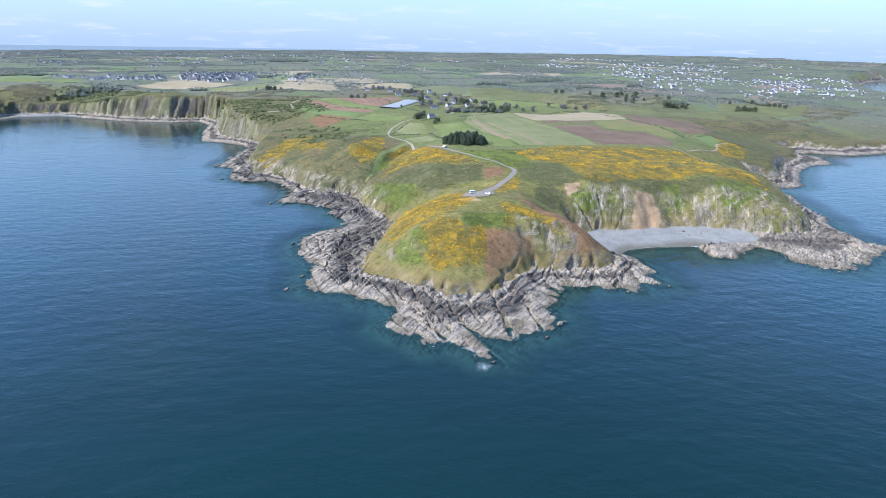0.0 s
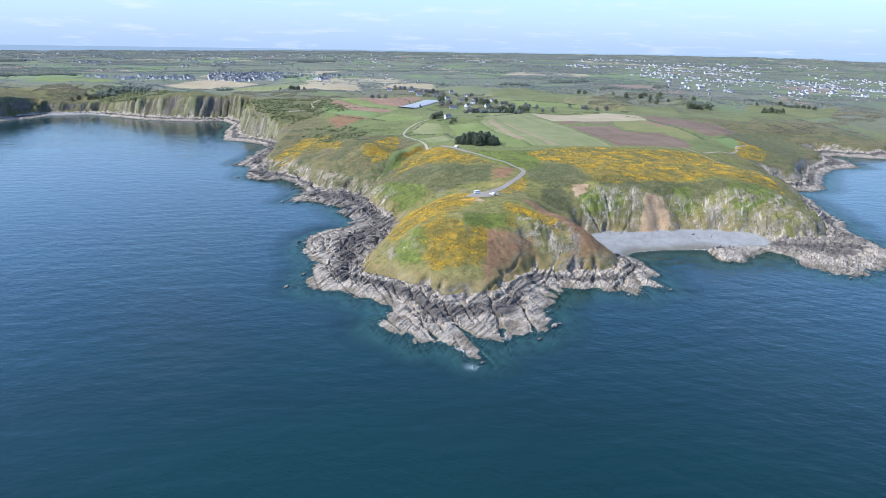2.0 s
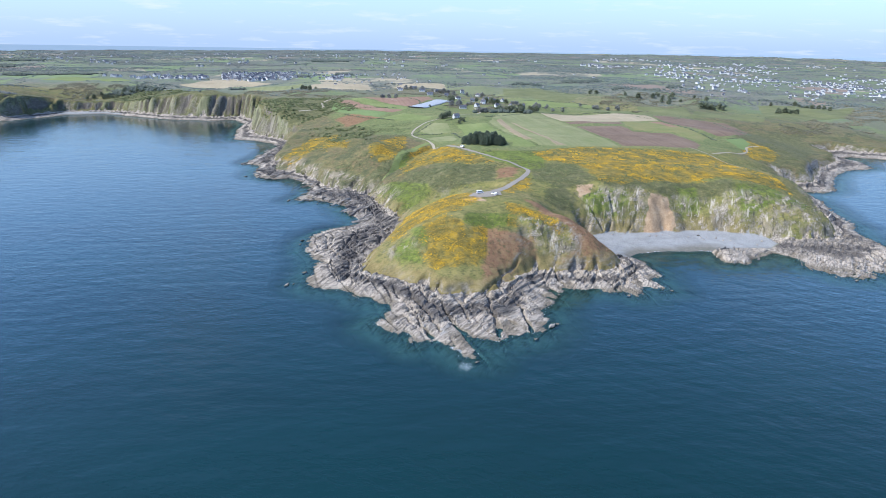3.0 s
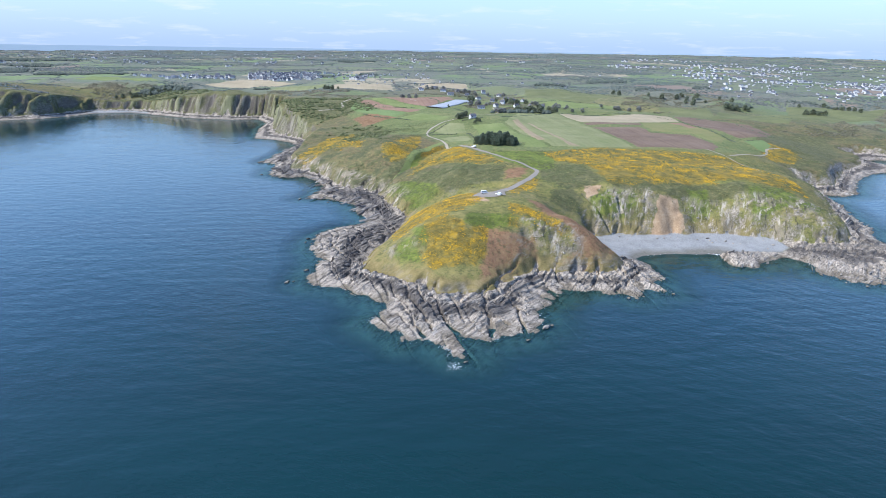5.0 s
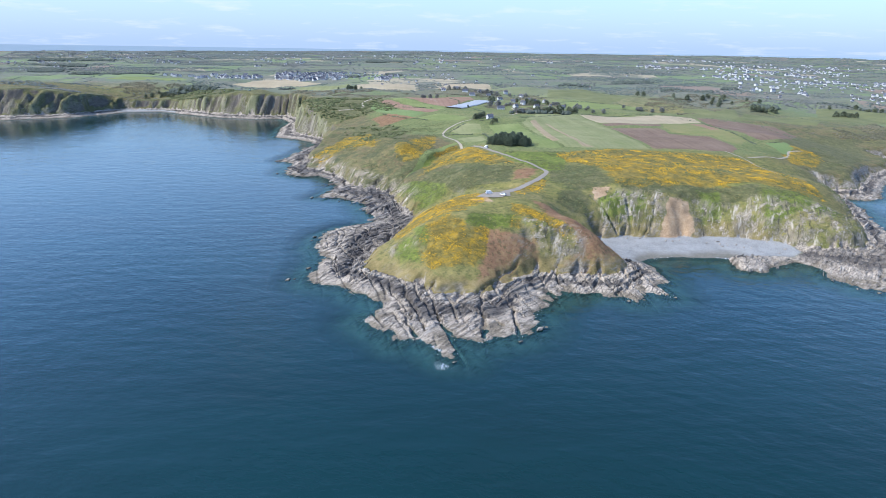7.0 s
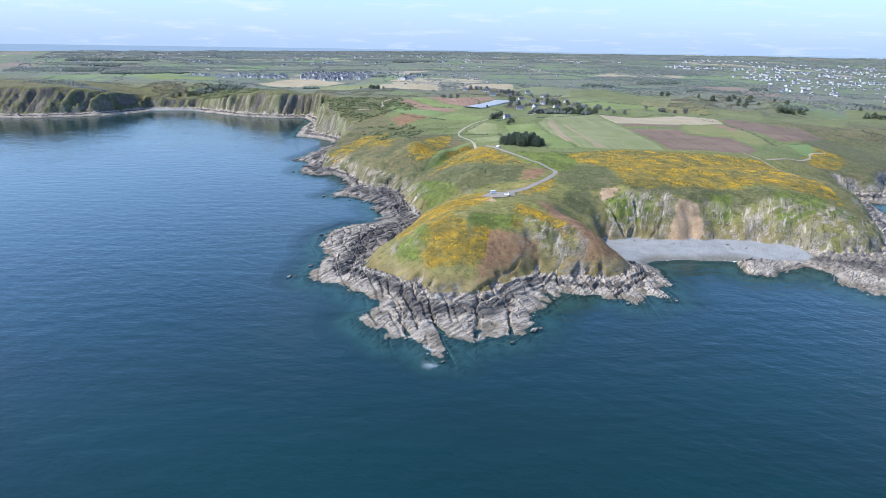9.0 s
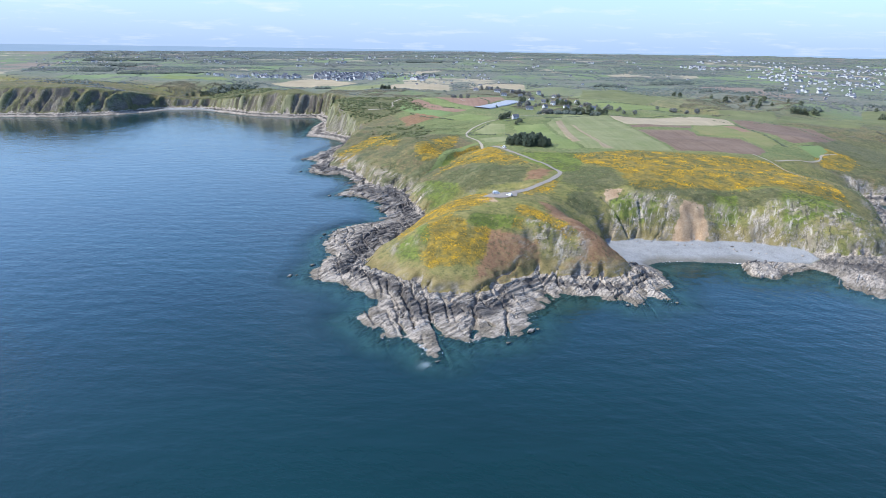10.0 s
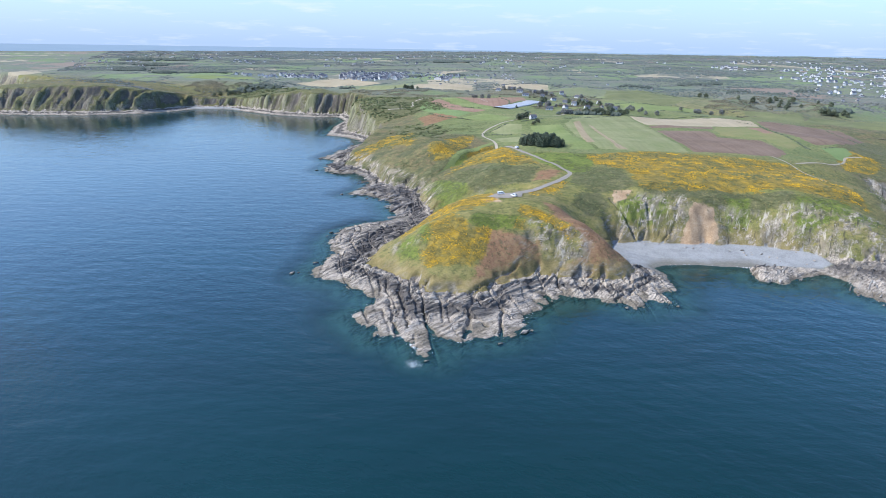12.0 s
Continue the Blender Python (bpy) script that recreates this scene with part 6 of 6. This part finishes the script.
def vehicle(name, label, category, profile, width, paint, glass, axles, radius):
    """A car or van from its side profile (x, low, high), with windows, lights, bumpers and wheels."""
    thing = new(name, None)
    tagged(thing, label, category, "parked vehicles", "thing")
    w = width / 2
    bm = bmesh.new()
    secs = []
    for x, lo, hi in profile:
        mid = lo + (hi - lo) * 0.45
        tuck = 0.80 if hi > 1.15 else 0.93
        secs.append([(x, -w * 0.94, lo), (x, -w, min(mid, 0.75)), (x, -w, min(hi - 0.05, 0.95)), (x, -w * tuck, hi - 0.04), (x, -w * tuck * 0.85, hi),
                     (x, w * tuck * 0.85, hi), (x, w * tuck, hi - 0.04), (x, w, min(hi - 0.05, 0.95)), (x, w, min(mid, 0.75)), (x, w * 0.94, lo)])
    loft(bm, secs)
    part("body", bm, paint, thing)
    for x0, x1, z0, z1, lean in glass["side"]:
        for s in (-1, 1):
            bm = bmesh.new()
            y0, y1 = s * (w + 0.01), s * (w * 0.86 + 0.02)
            q = [(x0, y0, z0), (x1, y0, z0), (x1 - lean[1], y1, z1), (x0 + lean[0], y1, z1)]
            lo = [bm.verts.new(p) for p in q]
            hi = [bm.verts.new((p[0], p[1] - s * 0.03, p[2])) for p in q]
            bm.faces.new(lo), bm.faces.new(hi[::-1])
            for i in range(4):
                bm.faces.new((lo[i], hi[i], hi[(i + 1) % 4], lo[(i + 1) % 4]))
            bmesh.ops.recalc_face_normals(bm, faces=bm.faces[:])
            part("side_window", bm, PANE, thing)
    for nm, (xa, za, xb, zb) in (("windscreen", glass["front"]), ("rear_window", glass["rear"])):
        bm = bmesh.new()
        k = 0.015 if xa > 0 else -0.015
        lo = [bm.verts.new(p) for p in ((xa + k, -w * 0.86, za), (xa + k, w * 0.86, za), (xb + k, w * 0.74, zb), (xb + k, -w * 0.74, zb))]
        hi = [bm.verts.new((v.co.x + k, v.co.y, v.co.z + 0.02)) for v in lo]
        bm.faces.new(lo), bm.faces.new(hi[::-1])
        for i in range(4):
            bm.faces.new((lo[i], hi[i], hi[(i + 1) % 4], lo[(i + 1) % 4]))
        bmesh.ops.recalc_face_normals(bm, faces=bm.faces[:])
        part(nm, bm, PANE, thing)
    front, back = profile[-1][0], profile[0][0]
    for s in (-1, 1):
        for x, nm, m in ((front, "headlight", LAMPGLASS), (back, "tail_light", TAILGLASS)):
            bm = bmesh.new()
            k = 0.03 if x > 0 else -0.03
            box(bm, min(x - k, x + k), max(x - k, x + k), s * w * 0.75 - 0.16, s * w * 0.75 + 0.16, 0.62, 0.82)
            part(nm, bm, m, thing)
        for x in axles:
            bm = bmesh.new()
            bmesh.ops.create_cone(bm, cap_ends=True, segments=18, radius1=radius, radius2=radius, depth=0.22, matrix=pose(x, s * (w - 0.08), radius, 90))
            bmesh.ops.bevel(bm, geom=[e for e in bm.edges if len(e.link_faces) == 2 and abs(e.verts[0].co.y - e.verts[1].co.y) < 0.01], offset=0.03, segments=1, affect="EDGES")
            tyre = part("wheel", bm, RUBBER, thing)
            bm = bmesh.new()
            bmesh.ops.create_cone(bm, cap_ends=True, segments=14, radius1=radius * 0.6, radius2=radius * 0.5, depth=0.05, matrix=pose(x, s * (w + 0.035), radius, 90 * s))
            part("rim", bm, RIM, tyre)
    for x in (front, back):
        bm = bmesh.new()
        k = 0.07
        box(bm, x - k, x + k, -w * 0.9, w * 0.9, 0.32, 0.52)
        part("bumper", bm, RUBBER, thing)
    return thing


CAR = [(-1.8, 0.4, 0.95), (-1.76, 0.28, 1.0), (-1.5, 0.25, 1.4), (-1.05, 0.25, 1.47), (0.1, 0.25, 1.47), (0.45, 0.25, 1.38), (1.0, 0.25, 1.0), (1.65, 0.28, 0.86), (1.8, 0.4, 0.7)]
VAN = [(-2.15, 0.4, 1.7), (-2.13, 0.3, 1.82), (-1.9, 0.28, 1.9), (0.7, 0.28, 1.9), (1.1, 0.28, 1.78), (1.6, 0.28, 1.15), (2.0, 0.3, 0.98), (2.15, 0.42, 0.78)]


def stand(thing, x, y, turn):
    z = float(np.mean(ground_at([x - 1.5, x + 1.5, x, x], [y, y, y - 1.5, y + 1.5])))
    thing.matrix_basis = pose(x, y, z + 0.30, 0, 0, turn)


van_glass = {"side": [(0.6, 1.35, 1.08, 1.6, (0.02, 0.4)), (-0.45, 0.5, 1.12, 1.6, (0, 0)), (-1.75, -0.6, 1.12, 1.6, (0, 0))], "front": (1.58, 1.17, 1.12, 1.74), "rear": (-2.15, 1.05, -2.13, 1.65)}
car_glass = {"side": [(-0.1, 0.88, 0.98, 1.36, (0.02, 0.45)), (-1.15, -0.2, 0.98, 1.38, (0.1, 0.0))], "front": (0.98, 1.02, 0.47, 1.38), "rear": (-1.75, 1.02, -1.52, 1.38)}
stand(vehicle("camper_van", "white camper van parked on the headland car park", "van", VAN, 1.8, WHITECAR, van_glass, (-1.3, 1.35), 0.31), 20.5, 406.5, 25)
stand(vehicle("car", "white hatchback parked at the edge of the car park", "car", CAR, 1.65, WHITECAR, car_glass, (-1.1, 1.15), 0.29), 29.5, 400.5, 150)
stand(vehicle("delivery_van", "white van standing on the lane by the pine grove", "van", VAN, 1.8, WHITECAR, van_glass, (-1.3, 1.35), 0.31), 1.5, 570, 125)


# ---------------------------------------------------------------- loose rocks, islets and foam
def rock_mesh(name, seed, flat):
    r = random.Random(seed)
    bm = bmesh.new()
    bmesh.ops.create_icosphere(bm, subdivisions=2, radius=1.0)
    off = Vector((r.uniform(0, 50), r.uniform(0, 50), r.uniform(0, 50)))
    for v in bm.verts:
        n = noise.noise(v.co * 1.3 + off) * 0.5 + noise.noise(v.co * 3.1 + off) * 0.22
        v.co *= 1 + n
        v.co.x *= 0.75
        v.co.y *= 1.35
        v.co.z *= flat
        v.co.z += 0.35 * v.co.x * flat
    me = bpy.data.meshes.new(name)
    bm.to_mesh(me)
    bm.free()
    me.materials.append(BOULDER)
    return me


ROCKS = [rock_mesh("rock", 50 + k, 0.55 + 0.1 * (k % 3)) for k in range(6)]
r = random.Random(23)


def lay(name, x, y, size, label, group, sunk=0.3, base=None):
    z = float(ground_at(x, y)[0]) if base is None else base
    ob = new(name, ROCKS[r.randrange(6)])
    ob.matrix_basis = pose(x, y, z - sunk * size * 0.5, r.uniform(-12, 12), r.uniform(-12, 12), -23 + r.uniform(-30, 30)) @ Matrix.Diagonal((size, size, size, 1))
    tagged(ob, label, "rock", group, "thing")


for x, y, size in ((-78, 322, 1.5), (-75, 324, 0.9), (57, 283, 2.0), (60, 286, 1.1), (-74, 343, 1.6), (-93, 405, 1.4), (-92, 396, 0.9), (-90, 412, 1.1), (124, 337, 1.2), (49, 268, 1.2),
                   (-136, 516, 1.6), (-98, 506, 1.3), (-110, 508, 1.0), (-206, 612, 1.6), (24, 243, 1.0), (100, 327, 1.3), (-233, 676, 1.8), (232, 366, 1.3), (215, 383, 1.2), (64, 324, 1.0)):
    lay("sea_rock", x, y, size, "wet grey rock just off the shore", "rocks in the sea", 0.2, -0.2)
for k in range(40):
    x = r.uniform(104, 214)
    y = r.choice((r.gauss(436, 3), r.gauss(424, 6), r.gauss(432, 4)))
    z, sh, ft, rk, st = relief(np.array([x]), np.array([y]))
    if sh[0] > 2 and ft[0] < 1 and (x > 165 or y > 430 or r.random() < 0.15):
        lay("boulder", x, y, r.uniform(0.35, 1.15), "grey boulder fallen onto the shingle beach", "boulders on the beach")


def slabs(name, places, sizes, seed, label, span=(1.5, 5.5), tall=1.0):
    """Long angular ribs of bedrock, tilted along the strike and sunk into the shelf."""
    g = np.random.default_rng(seed)
    n = len(places)
    long_, thick, high = sizes * g.uniform(*span, n), sizes * g.uniform(0.2, 0.5, n), sizes * g.uniform(0.16, 0.36, n) * tall
    base = np.array([(-1, -1, -0.6), (1, -1, -0.6), (1, 1, -0.6), (-1, 1, -0.6), (-0.6, -0.75, 1), (0.6, -0.7, 0.8), (0.6, 0.75, 0.8), (-0.6, 0.7, 1)])
    co = base[None] * (1 + g.uniform(-0.3, 0.3, (n, 8, 1))) + g.uniform(-0.15, 0.15, (n, 8, 3))
    x, y, z = co[..., 0] * thick[:, None], co[..., 1] * long_[:, None], co[..., 2] * high[:, None]
    x = x - z * g.uniform(0.2, 0.9, n)[:, None]
    z = z + y * g.uniform(-0.16, 0.16, n)[:, None]
    turn = np.radians(-30 + 16 * vnoise(places[:, 0] / 30, places[:, 1] / 30, 211) + g.uniform(-9, 9, n))
    c, s = np.cos(turn)[:, None], np.sin(turn)[:, None]
    co = np.stack([x * c - y * s, x * s + y * c, z], -1) + places[:, None, :]
    quads = np.array([(0, 3, 2, 1), (4, 5, 6, 7), (0, 1, 5, 4), (1, 2, 6, 5), (2, 3, 7, 6), (3, 0, 4, 7)])
    faces = (quads[None] + (np.arange(n) * 8)[:, None, None]).reshape(-1, 4)
    me = bpy.data.meshes.new(name)
    me.vertices.add(n * 8), me.loops.add(len(faces) * 4), me.polygons.add(len(faces))
    me.vertices.foreach_set("co", co.astype(np.float32).ravel())
    me.loops.foreach_set("vertex_index", faces.astype(np.int32).ravel())
    me.polygons.foreach_set("loop_start", np.arange(0, 4 * len(faces), 4, dtype=np.int32))
    me.polygons.foreach_set("use_smooth", np.zeros(len(faces), bool))
    me.update(calc_edges=True)
    _, shore, foot, _, _ = relief(places[:, 0], places[:, 1])
    zone = shore / np.maximum(shore - np.minimum(foot, 0), 0.5) + 0.12 * vnoise(places[:, 0] / 9, places[:, 1] / 9, 213)
    dark = np.maximum(cover(LICHEN_PATCHES, places[:, 0], places[:, 1], 4) * (g.uniform(0, 1, n) < 0.6), ((zone > 0.42) & (zone < 0.76) & (g.uniform(0, 1, n) < 0.75)) * 1.0)
    me.attributes.new("lichen", "FLOAT", "POINT").data.foreach_set("value", np.repeat(dark, 8).astype(np.float32))
    me.materials.append(SLAB)
    tagged(new(name, me), label, "rock", kind="stuff")


def shelf_places(x0, x1, y0, y1, each, low=0.0):
    n = int((x1 - x0) * (y1 - y0) / each)
    x, y = RNG.uniform(x0, x1, n), RNG.uniform(y0, y1, n)
    z, shore, foot, rock, stony = relief(x, y)
    ok = (rock > 0.6) & (shore > low) & (z > -0.6)
    return np.stack([x, y, z], -1)[ok]


q = shelf_places(-95, 128, 244, 450, 26.0, 2.0)
q = q[q[:, 2] > 1.2]
slabs("rock_ribs", q - (0, 0, 0.25), RNG.uniform(0.4, 1.5, len(q)), 61, "jagged grey ribs of bedrock round the headland", (0.7, 2.2), 1.3)
q = shelf_places(-240, -60, 440, 850, 26.0, -2.0)
slabs("rock_ribs", q, RNG.uniform(0.6, 2.2, len(q)), 62, "dark jagged ribs of bedrock along the western coves")
q = shelf_places(160, 480, 360, 850, 24.0, -2.0)
q = q[inside_by([(195, 445), (205, 405), (250, 395), (295, 430), (280, 480)], q[:, 0], q[:, 1]) < 0]
slabs("rock_ribs", q, RNG.uniform(0.5, 1.4, len(q)), 63, "pale jagged bedrock on the eastern point")

bits = []
for patch, each in ((OUTCROP_PATCHES[0], 3.0), (OUTCROP_PATCHES[1], 40.0), (OUTCROP_PATCHES[2], 60.0), (OUTCROP_PATCHES[3], 7.0)):
    px, py = [a[0] for a in patch], [a[1] for a in patch]
    n = int((max(px) - min(px)) * (max(py) - min(py)) / each)
    x, y = RNG.uniform(min(px), max(px), n), RNG.uniform(min(py), max(py), n)
    z, shore, foot, rock, stony = relief(x, y)
    ok = (inside_by(patch, x, y) > 0) & (foot > 1.5) & (fbm(x / 6, y / 6, 2, 221) > -0.05)
    bits.append(np.stack([x, y, z - 0.1], -1)[ok])
q = np.concatenate(bits)
slabs("outcrop", q, RNG.uniform(0.35, 1.0, len(q)), 64, "pale weathered rocks breaking through the turf", (0.6, 1.6), 1.2)


def foam(name, places, label):
    q = np.array(places, float)
    v = np.array([(math.cos(a) * k, math.sin(a) * k, 0) for k, a in zip((1, 0.7, 1.1, 0.8, 1, 0.75, 1.05, 0.7), [math.pi * i / 4 for i in range(8)])] + [(0, 0, 0.05)])
    f = np.array([(i, (i + 1) % 8, 8) for i in range(8)])
    n = len(q)
    ob = lumps(name, np.c_[q[:, 0], q[:, 1], np.full(n, 0.09)], q[:, 2], FOAM, 1.0, 0.5, (v, f), sink=0.5)
    tagged(ob, label, "foam", kind="stuff")


spots = [(20 + r.gauss(0, 1.6), 238.5 + r.gauss(0, 1.8), r.uniform(0.02, 0.1)) for _ in range(420)]
spots += [(13 + 9.5 * t + r.gauss(0, 0.5), 255.5 - 8.5 * t + r.gauss(0, 0.7), r.uniform(0.02, 0.1)) for t in [r.random() for _ in range(480)]]
foam("foam", spots, "broken white foam over a sunken rock off the point")
edge = []
n = 26000
ex, ey = RNG.uniform(-100, 300, n), RNG.uniform(240, 530, n)
ez, es, _, _, _ = relief(ex, ey)
lively = vnoise(ex / 14, ey / 14, 191) - 0.004 * (ey - 250)
for x, y, z, q in zip(ex, ey, ez, lively):
    if -0.5 < z < 0.1 and q > 0.0:
        edge.append((x, y, r.uniform(0.05, 0.2)))
foam("foam", edge, "thin broken line of white foam along the rocks")
swash = [(122 + 46 * t + r.gauss(0, 0.5), 404 + 9.5 * math.sin(min(1, t * 1.4) * math.pi / 2) + r.gauss(0, 0.35), r.uniform(0.15, 0.4)) for t in [r.random() for _ in range(140)]]
foam("foam", swash, "line of swash along the shingle beach")
